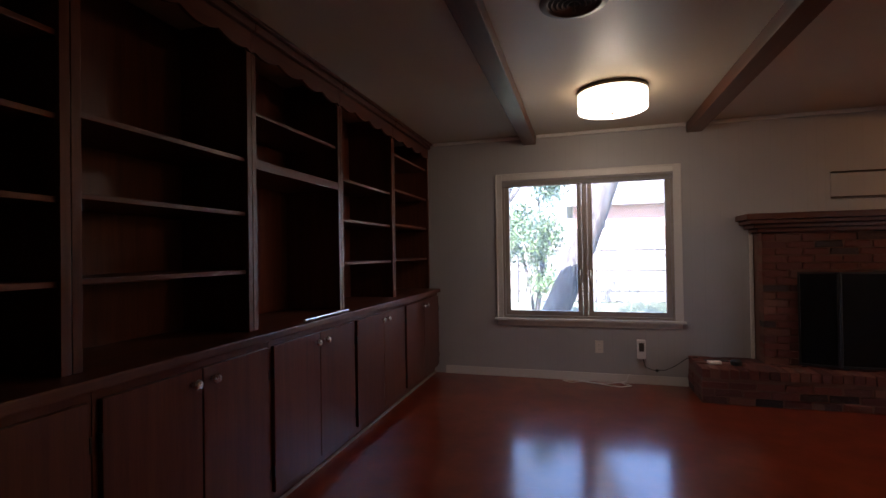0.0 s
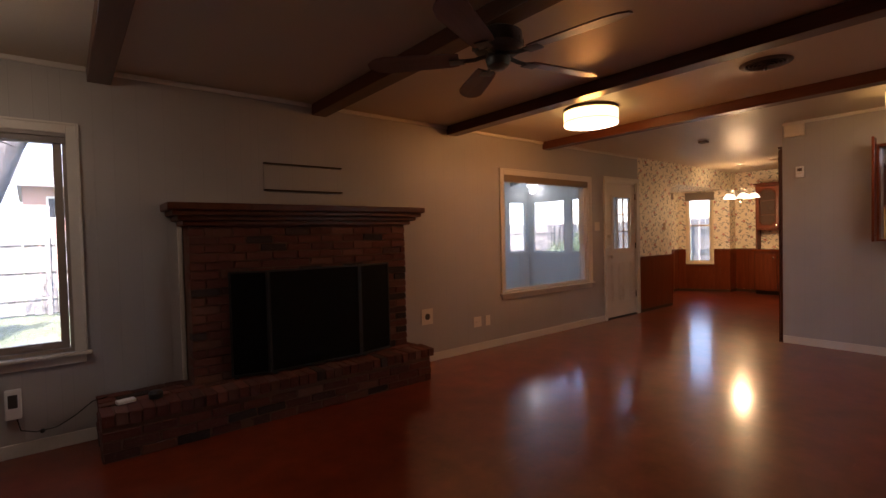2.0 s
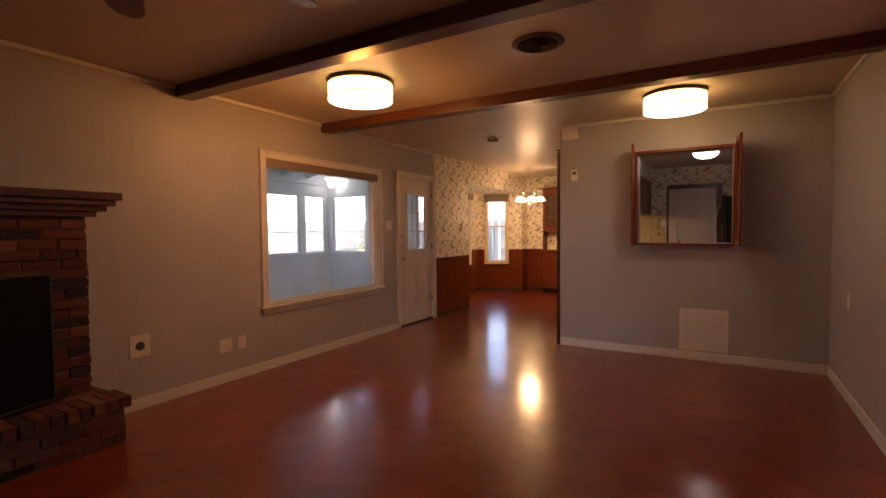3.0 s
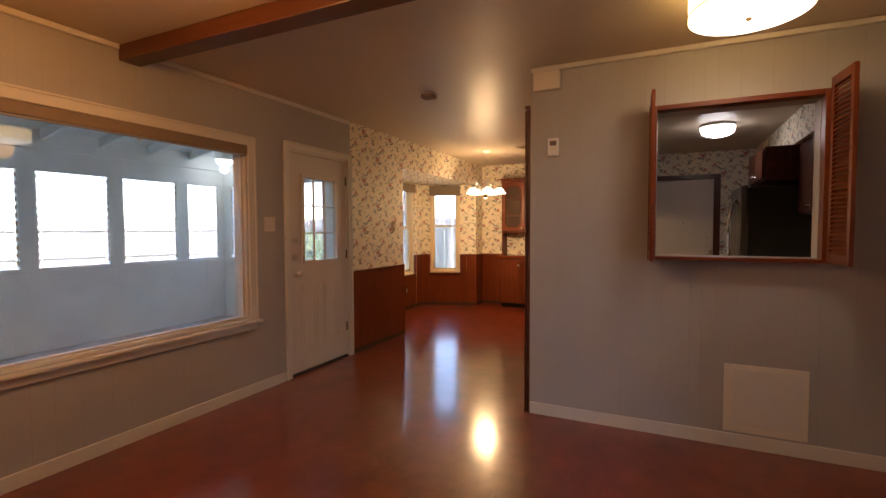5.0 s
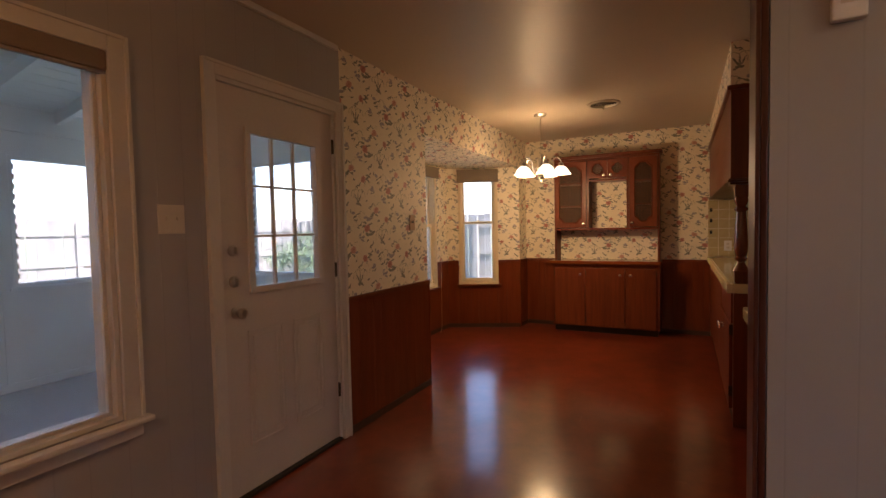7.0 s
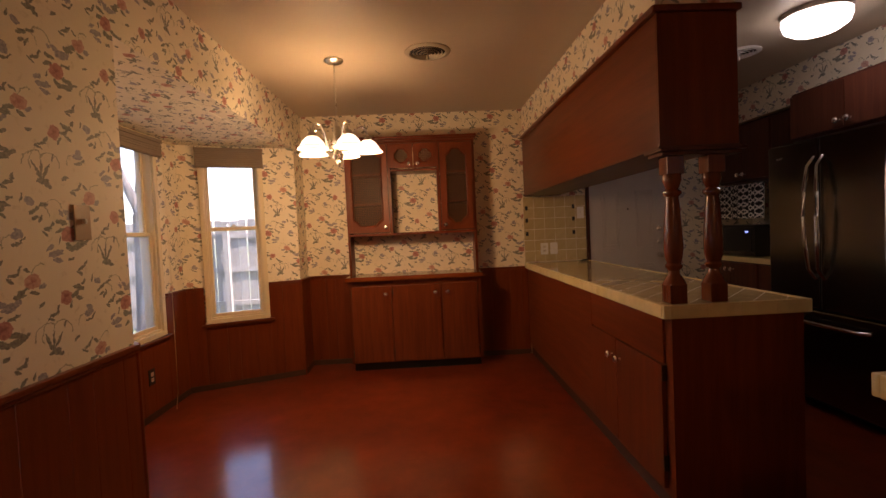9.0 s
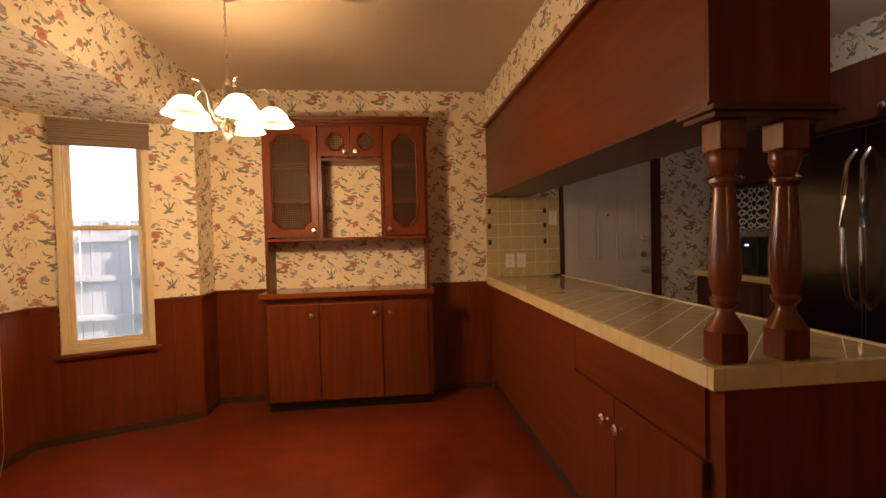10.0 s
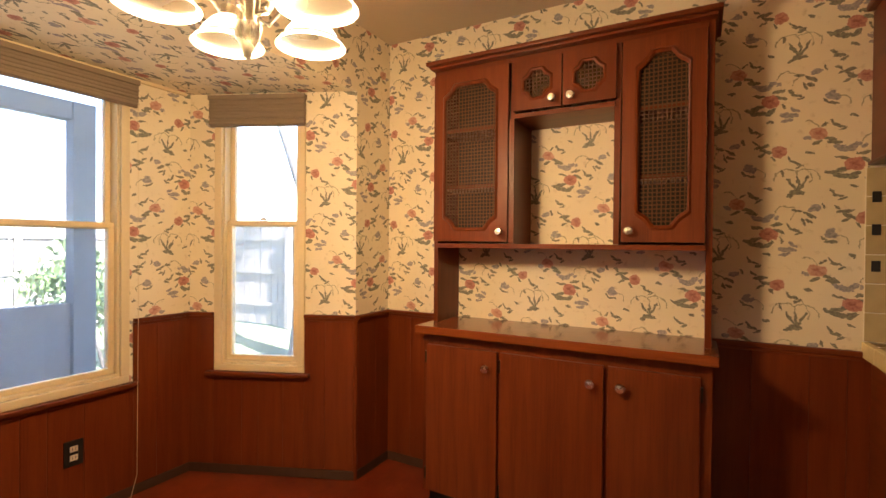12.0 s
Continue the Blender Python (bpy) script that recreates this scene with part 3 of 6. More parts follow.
def bolt_at(parent, x, z, y=0.0):
    bm = bmesh.new()
    lathe(bm, [(0.0, 0.0), (0.028, 0.0), (0.028, 0.010), (0.022, 0.016), (0.0, 0.018)], 20, Matrix.Translation((x, y, z)) @ pose(0, 0, 0, 90, 0, 0))
    bx(bm, x - 0.004, x + 0.004, y - 0.034, y - 0.016, z - 0.016, z + 0.016, 0.002)
    return part("deadbolt", bm, M_NICKEL, parent, "round deadbolt with thumb turn", True)


knob_at(door, 0.065, 0.90)
bolt_at(door, 0.060, 1.05)
bolt_at(door, 0.060, 1.20)
for z in (0.25, 1.0, 1.75):
    part("hinge", boxes((DW + 0.001, DW + 0.012, -0.012, 0.004, z, z + 0.09), bevel=0.003), M_BRONZE, door)


# ---- bookcase wall ----
M_SHELF = wood("shelf_wood", (0.050, 0.015, 0.009), (0.135, 0.043, 0.023), 0.4, 1)
bays = [0.66, 1.588, 2.455, 3.355, 4.293, 5.285]
XB, XU, XC = XW + 0.005, -1.425, -1.325
CT = 0.892
SHELVES = [[1.19, 1.458, 1.721, 1.985], [1.194, 1.478, 1.746], [1.748, 1.996], [1.21, 1.515, 1.796], [1.218, 1.533, 1.844, 2.158]]
M_CHROME2 = plain("faceted_chrome", (0.9, 0.88, 0.85), 0.24, 1.0)


def small_knob(parent, m):
    bm = bmesh.new()
    lathe(bm, [(0.0, 0.0), (0.010, 0.0), (0.007, 0.006), (0.007, 0.014), (0.018, 0.020), (0.0205, 0.027), (0.015, 0.035), (0.0, 0.037)], 14, m)
    return part("knob", bm, M_CHROME2, parent, "small chrome knob", True)


TOX = pose(0, 0, 0, 0, 90, 0)  # z axis to +x
TONX = pose(0, 0, 0, 0, -90, 0)  # z axis to -x
TOY = pose(0, 0, 0, -90, 0, 0)  # z axis to +y

for k in range(5):
    y0, y1 = bays[k] + 0.0015, bays[k + 1] - 0.0015
    cab = thing("base_cabinet", XC, (y0 + y1) / 2, 0, "dark brown wooden base cabinet with two flush doors", "cabinet", "bookcase base cabinets")
    h = (y1 - y0) / 2
    bm = boxes((XB - XC, -0.022, -h, h, 0.075, CT - 0.042), (XB - XC, -0.06, -h, h, 0.001, 0.0745))
    part("body", bm, M_OAK, cab)
    for s in (-1, 1):
        a, b = (-h + 0.02, -0.004) if s < 0 else (0.004, h - 0.02)
        d = part("cabinet_door", boxes((-0.0215, -0.002, a, b, 0.10, CT - 0.075), bevel=0.003), M_OAK, cab)
        small_knob(d, Matrix.Translation((-0.002, -0.05 if s < 0 else 0.05, 0.765)) @ TOX)
        hx = a - 0.003 if s < 0 else b + 0.003
        for z in (0.18, 0.66):
            part("hinge", boxes((-0.012, 0.0, hx - 0.003, hx + 0.003, z, z + 0.05)), M_BLACK, d)
    cs = thing("bookcase", XU, (y0 + y1) / 2, CT + 0.001, "dark brown open wall bookcase, all shelves empty", "bookcase", "wall bookcases")
    top = H - CT - 0.006
    part("back_panel", boxes((XB - XU, XB - XU + 0.008, -h, h, 0, top)), M_OAK, cs)
    for s in (-1, 1):
        a = -h if s < 0 else h - 0.022
        part("side_panel", boxes((XB - XU + 0.009, -0.018, a, a + 0.022, 0, top)), M_OAK, cs)
        a = -h if s < 0 else h - 0.032
        part("face_stile", boxes((-0.0175, 0.0, a, a + 0.032, 0, top - 0.165), bevel=0.002), M_OAK, cs)
    # scalloped valance under the ceiling
    bm = bmesh.new()
    n = 28
    prof = [(-h, top)] + [(h, top)]
    pts = []
    for i in range(n + 1):
        u = i / n
        pts.append((-h + 2 * h * u, top - 0.155 - 0.028 * abs(math.sin(u * math.pi * 4)) + (0.02 if 0.03 < u < 0.97 else -0.005)))
    lo = [bm.verts.new((-0.0175, y, z)) for y, z in pts]
    hi = [bm.verts.new((-0.0175, y, top)) for y, z in pts]
    for i in range(n):
        bm.faces.new((lo[i], lo[i + 1], hi[i + 1], hi[i]))
    got = bmesh.ops.extrude_face_region(bm, geom=list(bm.faces))
    bmesh.ops.translate(bm, verts=[v for v in got["geom"] if isinstance(v, bmesh.types.BMVert)], vec=(0.0175, 0, 0))
    part("valance", bm, M_SHELF, cs, "scalloped valance board")
    part("top_moulding", boxes((0.001, 0.03, -h, h, top - 0.06, top - 0.02), (0.001, 0.05, -h, h, top - 0.0195, top), bevel=0.006), M_SHELF, cs)
    for z in SHELVES[k]:
        t = 0.05 if k == 2 and z < 1.9 else 0.02
        part("shelf", boxes((XB - XU + 0.009, -0.004 if t > 0.03 else -0.022, -h + 0.0225, h - 0.0225, z - CT - t, z - CT), bevel=0.002), M_SHELF, cs)
    if k == 2:
        for zz in (0.12, 0.36, 0.62):
            part("shelf_pin", boxes((-0.20, -0.18, -h + 0.0225, -h + 0.032, zz, zz + 0.02), bevel=0.003), M_NICKEL, cs)
bm = boxes((XB, XC + 0.018, bays[0], bays[-1], CT - 0.040, CT), bevel=0.007)
tagged(part("cabinet_worktop", bm, M_SHELF), "dark wooden worktop running along the base cabinets", "worktop")
bm = bmesh.new()
tube(bm, [(-1.35, 2.78, CT + 0.008), (-1.352, 3.3, CT + 0.008)], 0.007)
tagged(part("curtain_rod", bm, M_NICKEL), "thin pale metal rod lying on the worktop edge", "rod")
bm = boxes((XC - 0.056, XC - 0.044, bays[0], bays[-1], 0.001, 0.018), bevel=0.003)
setting("trim_toe", bm, plain("scuffed_strip", (0.22, 0.19, 0.17), 0.7), "scuffed pale strip at the foot of the cabinets", "trim")


# ---- fireplace ----
def brick_material():
    g = Graph("fireplace_brick")
    rnd = g.add("ObjectInfo", 5)
    p = g.vmath("ADD", g.obj(), g.add("CombineXYZ", 0, {0: g.math("MULTIPLY", rnd, 9.0), 1: rnd, 2: g.math("MULTIPLY", rnd, 5.0)}))
    n = g.noise(p, 30.0, 5, 0.65)
    big = g.noise(p, 9.0, 3)
    ramp = g.t.nodes.new("ShaderNodeValToRGB")
    g.put(ramp, 0, rnd)
    el = ramp.color_ramp.elements
    el[0].color, el[1].color = (0.020, 0.009, 0.008, 1), (0.19, 0.052, 0.032, 1)
    for pos, c in ((0.10, (0.03, 0.014, 0.012, 1)), (0.16, (0.105, 0.025, 0.016, 1)), (0.5, (0.15, 0.036, 0.021, 1)), (0.75, (0.085, 0.022, 0.015, 1)), (0.92, (0.20, 0.085, 0.055, 1))):
        e = el.new(pos)
        e.color = c
    c = g.mix(g.math("MULTIPLY", g.step(n, 0.45, 0.75), 0.45), ramp.outputs[0], (0.041, 0.020, 0.017))
    c = g.mix(g.math("MULTIPLY", g.step(big, 0.58, 0.75), 0.35), c, (0.286, 0.184, 0.136))
    return g.done(c, 0.82, 0.0, g.bump(n, 0.6, 0.006))


M_BRICK = brick_material()
M_MORTAR = plain("mortar", (0.15, 0.075, 0.05), 0.95, 0.0, 90.0, 0.35, 0.5)
M_SOOT = plain("sooty_firebrick", (0.02, 0.017, 0.015), 0.9, 0.0, 40.0, 0.3, 0.3)
M_SMOKED = plain("smoked_firescreen_glass", (0.008, 0.008, 0.009), 0.3)
M_BRASSD = plain("dark_brass", (0.05, 0.04, 0.03), 0.35, 0.9)

FX0, FX1, FY = 1.60, 3.40, 5.08
HX0, HX1, HY, HZ = 1.06, 3.46, 4.80, 0.285
OX0, OX1, OZ = 1.90, 3.08, 1.00
fire = thing("fireplace", (FX0 + FX1) / 2, YN, 0, "old red brick fireplace with a raised hearth", "fireplace")
ox, oy = (FX0 + FX1) / 2, YN


def local(x0, x1, y0, y1, z0, z1):
    return (x0 - ox, x1 - ox, y0 - oy, y1 - oy, z0, z1)


bm = bmesh.new()
G = 0.007
bx(bm, *local(FX0 + G, OX0, FY + G, YN - 0.001, HZ, 1.40))
bx(bm, *local(OX1, FX1 - G, FY + G, YN - 0.001, HZ, 1.40))
bx(bm, *local(OX0, OX1, FY + G, YN - 0.001, OZ, 1.40))
bx(bm, *local(HX0 + G, HX1 - G, HY + G, YN - 0.001, 0.001, HZ - G))
part("mortar_core", bm, M_MORTAR, fire)
part("firebox", boxes(local(OX0 + 0.001, OX1 - 0.001, YN - 0.02, YN - 0.002, HZ, OZ - 0.001)), M_SOOT, fire, "soot-blackened firebox")
M_MESH = Graph("black_wire_mesh").done((0.006, 0.006, 0.007), 0.6, 0.0, None, Alpha=0.86, Specular_IOR_Level=0.1)
scr = thing("fire_screen", 2.5, 4.97, HZ + 0.003, "black folding wire-mesh fire screen standing on the hearth", "fire screen")
for x0, y0, x1, y1 in ((-0.66, 0.07, -0.40, 0.0), (-0.40, 0.0, 0.36, 0.0), (0.36, 0.0, 0.70, 0.085)):
    L = math.hypot(x1 - x0, y1 - y0)
    bm = bmesh.new()
    jambs(bm, 0.002, L - 0.002, 0.012, 0.775, -0.006, 0.006, 0.014)
    bx(bm, 0.02, 0.05, -0.012, 0.012, 0.0, 0.0115)
    p = part("panel_frame", bm, M_BLACK, scr)
    p.matrix_basis = pose(x0, y0, 0, 0, 0, math.degrees(math.atan2(y1 - y0, x1 - x0)))
    part("wire_mesh", boxes((0.017, L - 0.017, -0.001, 0.001, 0.027, 0.760)), M_MESH, p, "fine black wire mesh")
# mantel: board on stepped mouldings
bm = boxes(local(1.47, 3.57, 4.98, YN - 0.001, 1.505, 1.555), bevel=0.008)
part("mantel_shelf", bm, M_BEAM, fire, "dark wooden mantel shelf")
for x0, x1, y0, z0, z1 in ((1.50, 3.54, 5.00, 1.47, 1.5045), (1.535, 3.50, 5.03, 1.435, 1.4695), (1.57, 3.45, 5.055, 1.40, 1.4345)):
    part("mantel_moulding", boxes(local(x0, x1, y0, YN - 0.001, z0, z1), bevel=0.008), M_BEAM, fire)
setting("trim_fireplace", boxes((1.572, 1.598, YN - 0.03, YN - 0.001, HZ, 1.40), bevel=0.004), M_TRIM, "pale strip where brick meets the wall", "trim")
# brick pieces, laid in courses
rng = random.Random(4)
BH, BL, BW, J = 0.052, 0.195, 0.095, 0.009
brick_mesh = []
for var in range(5):
    bm = boxes((-0.5, 0.5, -0.5, 0.5, -0.5, 0.5))
    bmesh.ops.bevel(bm, geom=list(bm.edges), offset=0.04, segments=1, affect="EDGES")
    for v in bm.verts:
        v.co += Vector((rng.uniform(-1, 1) * 0.03, rng.uniform(-1, 1) * 0.05, rng.uniform(-1, 1) * 0.07))
    brick_mesh.append(mesh_of("brick", bm, M_BRICK))


def brick(x, y, z, sx, sy, sz):
    ob = new("brick", rng.choice(brick_mesh))
    ob.parent = fire
    ob.matrix_basis = Matrix.Translation((x - ox, y - oy + rng.uniform(-0.004, 0.004), z)) @ pose(0, 0, 0, rng.uniform(-1.2, 1.2), rng.uniform(-1, 1), rng.uniform(-1.2, 1.2)) @ Matrix.Diagonal((sx, sy, sz, 1))


def course(x0, x1, y0, y1, z, h, odd):
    """One course of bricks along x, the face towards -y."""
    x = x0
    first = True
    while x < x1 - 0.02:
        w = BL / 2 if (first and odd) else BL
        w = min(w * rng.uniform(0.96, 1.04), x1 - x)
        if x1 - x - w < 0.05:
            w = x1 - x
        brick(x + w / 2, (y0 + y1) / 2, z + h / 2, w - J, y1 - y0, h - J)
        x += w
        first = False


z, odd = HZ, 0
hh = BH + J
while z < 1.385:
    h = min(hh, 1.40 - z)
    if z + h <= OZ + 0.035:
        course(FX0, OX0, FY - 0.004, FY + 0.10, z, h, odd)
        course(OX1, FX1, FY - 0.004, FY + 0.10, z, h, odd)
    else:
        course(FX0, FX1, FY - 0.004, FY + 0.10, z, h, odd)
    z += h
    odd = 1 - odd
for i in range(3):
    course(HX0, HX1, HY, HY + 0.10, 0.002 + i * hh, hh, i % 2)
    for s in (0, 1):
        y = HY + 0.104
        while y < YN - 0.06:
            brick(HX0 + 0.048 if s == 0 else HX1 - 0.048, y + BL / 2 if y + BL < YN else (y + YN) / 2, 0.002 + i * hh + hh / 2, 0.095, min(BL, YN - y) - J, hh - J)
            y += BL
# hearth top: rowlock bricks across the edge, stretchers behind
x = HX0
while x < HX1 - 0.03:
    brick(x + 0.035, HY + 0.09, HZ - 0.035, 0.062, 0.20, 0.072)
    x += 0.0695
for r in range(3):
    course(HX0, HX1, HY + 0.20 + r * 0.10, HY + 0.29 + r * 0.10, HZ - 0.06, 0.066, r % 2)


# ---- ceiling fixtures of the living room ----
M_DRUM = glow("lit_drum_shade", (1.0, 0.80, 0.46), 0.6)
M_DRUMW = glow("lit_drum_shade_warm", (1.0, 0.66, 0.22), 1.0)
M_DIFF = glow("lit_diffuser", (1.0, 0.90, 0.70), 1.0)


def drum_lamp(x, y, shade_material):
    lamp = thing("ceiling_lamp", x, y, H, "lit white fabric drum ceiling lamp with a bronze rim", "ceiling lamp", "drum ceiling lamps")
    bm = bmesh.new()
    lathe(bm, [(0.0, -0.001), (0.245, -0.001), (0.248, -0.028), (0.235, -0.03), (0.0, -0.03)], 48)
    part("canopy", bm, M_BRONZE, lamp, "bronze canopy", True)
    bm = bmesh.new()
    lathe(bm, [(0.239, -0.031), (0.244, -0.031), (0.244, -0.150), (0.239, -0.150)], 64)
    part("shade", bm, shade_material, lamp, "pleated white drum shade", True)
    bm = bmesh.new()
    lathe(bm, [(0.2446, -0.124), (0.2464, -0.124), (0.2464, -0.129), (0.2446, -0.129)], 64)
    part("band", bm, M_BRONZE, lamp, "thin dark band", True)
    bm = bmesh.new()
    lathe(bm, [(0.0, -0.151), (0.238, -0.147), (0.240, -0.152), (0.13, -0.163), (0.0, -0.167)], 48)
    part("diffuser", bm, M_DIFF, lamp, "glowing white diffuser", True)
    bm = bmesh.new()
    lathe(bm, [(0.0, -0.1675), (0.013, -0.168), (0.015, -0.175), (0.006, -0.182), (0.0, -0.185)], 16)
    part("finial", bm, M_BRONZE, lamp, "small metal finial", True)
    return lamp


drum_lamp(LAMPS[0][0], LAMPS[0][1], M_DRUM)
drum_lamp(LAMPS[1][0], LAMPS[1][1], M_DRUMW)
drum_lamp(LAMPS[2][0], LAMPS[2][1], M_DRUMW)

# ceiling fan
M_FANM = plain("pewter_fan_metal", (0.10, 0.10, 0.09), 0.4, 0.4)
M_BLADE = wood("fan_blade", (0.17, 0.10, 0.085), (0.26, 0.165, 0.14), 0.4, 0)
fan = thing("ceiling_fan", 2.70, 3.15, H, "dark five-bladed ceiling fan at rest", "ceiling fan")
bm = bmesh.new()
lathe(bm, [(0.0, -0.001), (0.075, -0.001), (0.075, -0.04), (0.05, -0.055), (0.0, -0.055)], 28)
part("canopy", bm, M_FANM, fan, "", True)
bm = bmesh.new()
lathe(bm, [(0.0, -0.056), (0.016, -0.056), (0.016, -0.11), (0.09, -0.116), (0.125, -0.135), (0.13, -0.20), (0.11, -0.225), (0.06, -0.235), (0.0, -0.235)], 32)
for i in range(14):
    a = i * math.tau / 14
    bmesh.ops.create_cube(bm, size=1.0, matrix=Matrix.Translation((0.128 * math.cos(a), 0.128 * math.sin(a), -0.19)) @ pose(0, 0, 0, 0, 0, math.degrees(a)) @ Matrix.Diagonal((0.008, 0.012, 0.03, 1)))
part("motor", bm, M_FANM, fan, "motor housing", True)
bm = bmesh.new()
lathe(bm, [(0.0, -0.236), (0.055, -0.236), (0.065, -0.26), (0.055, -0.295), (0.03, -0.312), (0.0, -0.314)], 28)
part("switch_cup", bm, M_FANM, fan, "rounded switch housing", True)
for i in range(5):
    a = -10 + 72 * i
    bm = bmesh.new()
    tube(bm, [(0.06, 0, -0.24), (0.12, 0, -0.255), (0.18, 0.0, -0.258)], 0.011)
    bx(bm, 0.17, 0.25, -0.035, 0.035, -0.264, -0.258, 0.002)
    arm = part("blade_arm", bm, M_FANM, fan, "", True)
    arm.rotation_euler = (0, 0, radians(a))
    bm = bmesh.new()
    out = [(0.20, -0.05), (0.24, -0.058), (0.58, -0.072), (0.64, -0.055), (0.68, -0.02), (0.68, 0.02), (0.64, 0.055), (0.58, 0.072), (0.24, 0.058), (0.20, 0.05)]
    prism(bm, out, -0.004, 0.004)
    bl = part("blade", bm, M_BLADE, arm, "wooden fan blade")
    bl.matrix_basis = Matrix.Translation((0, 0, -0.250)) @ pose(0, 0, 0, 12, 0, 0)


def ring(bm, profile, seg=40):
    """A closed ring of revolution; the profile is a closed loop of (radius, height)."""
    rings = [[bm.verts.new((rr * math.cos(a), rr * math.sin(a), z)) for a in (math.tau * i / seg for i in range(seg))] for rr, z in profile]
    for k in range(len(rings)):
        p, q = rings[k], rings[(k + 1) % len(rings)]
        for i in range(seg):
            bm.faces.new((p[i], p[(i + 1) % seg], q[(i + 1) % seg], q[i]))


def round_vent(x, y, material, r=0.16):
    v = thing("ceiling_vent", x, y, H, "round stepped ceiling air diffuser with dark slots", "vent", "ceiling vents")
    bm = bmesh.new()
    ring(bm, [(r, -0.001), (r, -0.005), (r * 0.93, -0.012), (r * 0.80, -0.014), (r * 0.76, -0.008), (r * 0.76, -0.001)])
    part("flange", bm, material, v, "", True)
    for i in range(4):
        ra = r * (0.66 - i * 0.15)
        zz = -0.012 - i * 0.003
        bm = bmesh.new()
        ring(bm, [(ra, zz), (ra - 0.0012, zz - 0.001), (ra - 0.0085, zz + 0.006), (ra - 0.0075, zz + 0.0075)])
        part("ring", bm, material, v, "", True)
    bm = bmesh.new()
    lathe(bm, [(0.0, -0.001), (r * 0.755, -0.001), (r * 0.755, -0.002), (0.0, -0.002)], 32)
    part("backing", bm, M_DARK, v)
    bm = bmesh.new()
    lathe(bm, [(0.0, -0.0025), (0.004, -0.0025), (0.005, -0.034), (0.009, -0.045), (0.006, -0.055), (0.0, -0.058)], 16)
    part("knob", bm, material, v, "", True)


M_VENT = plain("brown_vent_metal", (0.12, 0.09, 0.07), 0.4, 0.3)
round_vent(4.81, 2.61, M_VENT)
round_vent(0.12, 2.78, M_VENT)
det = thing("smoke_detector", 7.41, 4.095, H, "small ceiling smoke detector", "smoke detector")
part("base_plate", boxes((-0.055, 0.055, -0.055, 0.055, -0.012, -0.001), bevel=0.004), M_TRIM, det)
part("cover", boxes((-0.05, 0.05, -0.05, 0.05, -0.04, -0.0125), bevel=0.008), M_SHADE, det, "yellowed plastic cover")


# ---- wall plates ----
M_PLATE = plain("ivory_plastic", (0.70, 0.64, 0.54), 0.4)
M_PLATED = plain("dark_socket_face", (0.05, 0.04, 0.035), 0.4)


def plate(name, label, category, m, w, h, kind, material=M_PLATE):
    """A wall plate that faces local -y."""
    ob = new(name)
    ob.matrix_world = m
    tagged(ob, label, category)
    part("cover_plate", boxes((-w / 2, w / 2, -0.006, -0.0005, -h / 2, h / 2), bevel=0.002), material, ob)
    if kind == "outlet":
        for z in (-0.02, 0.02):
            s = part("socket", boxes((-0.016, 0.016, -0.009, -0.0065, z - 0.013, z + 0.013), bevel=0.002), M_PLATE, ob)
            part("slot", boxes((-0.007, -0.005, -0.0096, -0.0092, z - 0.005, z + 0.005), (0.005, 0.007, -0.0096, -0.0092, z - 0.005, z + 0.005)), M_DARK, s)
    elif kind == "switch":
        n = max(1, round(w / 0.07))
        for i in range(n):
            x = (i - (n - 1) / 2) * 0.046
            part("toggle", boxes((x - 0.005, x + 0.005, -0.018, -0.0065, -0.004, 0.012), bevel=0.002), M_PLATE, ob)
    elif kind == "valve":
        bm = bmesh.new()
        lathe(bm, [(0.0, 0.0066), (0.032, 0.0066), (0.032, 0.010), (0.02, 0.012), (0.0, 0.008)], 20, pose(0, 0, 0, 90, 0, 0))
        part("valve_escutcheon", bm, M_PLATED, ob, "dark round key valve", True)
    return ob


plate("outlet", "ivory double power outlet on the grey wall", "outlet", pose(0.285, YN - 0.001, 0.335), 0.075, 0.12, "outlet")
plate("gas_valve_plate", "square ivory plate with a round dark valve", "valve", pose(3.80, YN - 0.001, 0.465), 0.14, 0.16, "valve")
plate("switch_plate", "ivory blank plate with a small toggle", "switch", pose(4.495, YN - 0.001, 0.32), 0.115, 0.115, "switch")
plate("outlet", "ivory single wall outlet", "outlet", pose(4.655, YN - 0.001, 0.318), 0.07, 0.115, "blank")
plate("switch_plate", "ivory two-toggle light switch beside the door", "switch", pose(6.84, YN - 0.001, 1.37), 0.115, 0.12, "switch")
plate("switch_plate", "ivory light switch on the south wall", "switch", pose(6.50, YS + 0.001, 0.74, 0, 0, 180), 0.07, 0.115, "switch")

# small appliance plugged in under the window, with its cords
ap = thing("wall_adapter", 0.66, YN - 0.001, 0.335, "white power adapter box plugged into the wall", "adapter")
part("body", boxes((-0.038, 0.038, -0.055, -0.001, -0.09, 0.085), bevel=0.008), M_WHITE, ap)
part("face", boxes((-0.022, 0.022, -0.058, -0.0555, -0.02, 0.06), bevel=0.002), M_PLATED, ap, "grey label panel")
bm = bmesh.new()
tube(bm, [(0.675, YN - 0.04, 0.245), (0.69, YN - 0.045, 0.17), (0.76, YN - 0.05, 0.145), (0.86, YN - 0.05, 0.15), (0.95, YN - 0.06, 0.20), (1.04, YN - 0.08, 0.275), (1.12, YN - 0.12, 0.297)], 0.0035, 6)
bmesh.ops.create_uvsphere(bm, u_segments=10, v_segments=6, radius=0.014, matrix=Matrix.Translation((0.79, YN - 0.05, 0.143)))
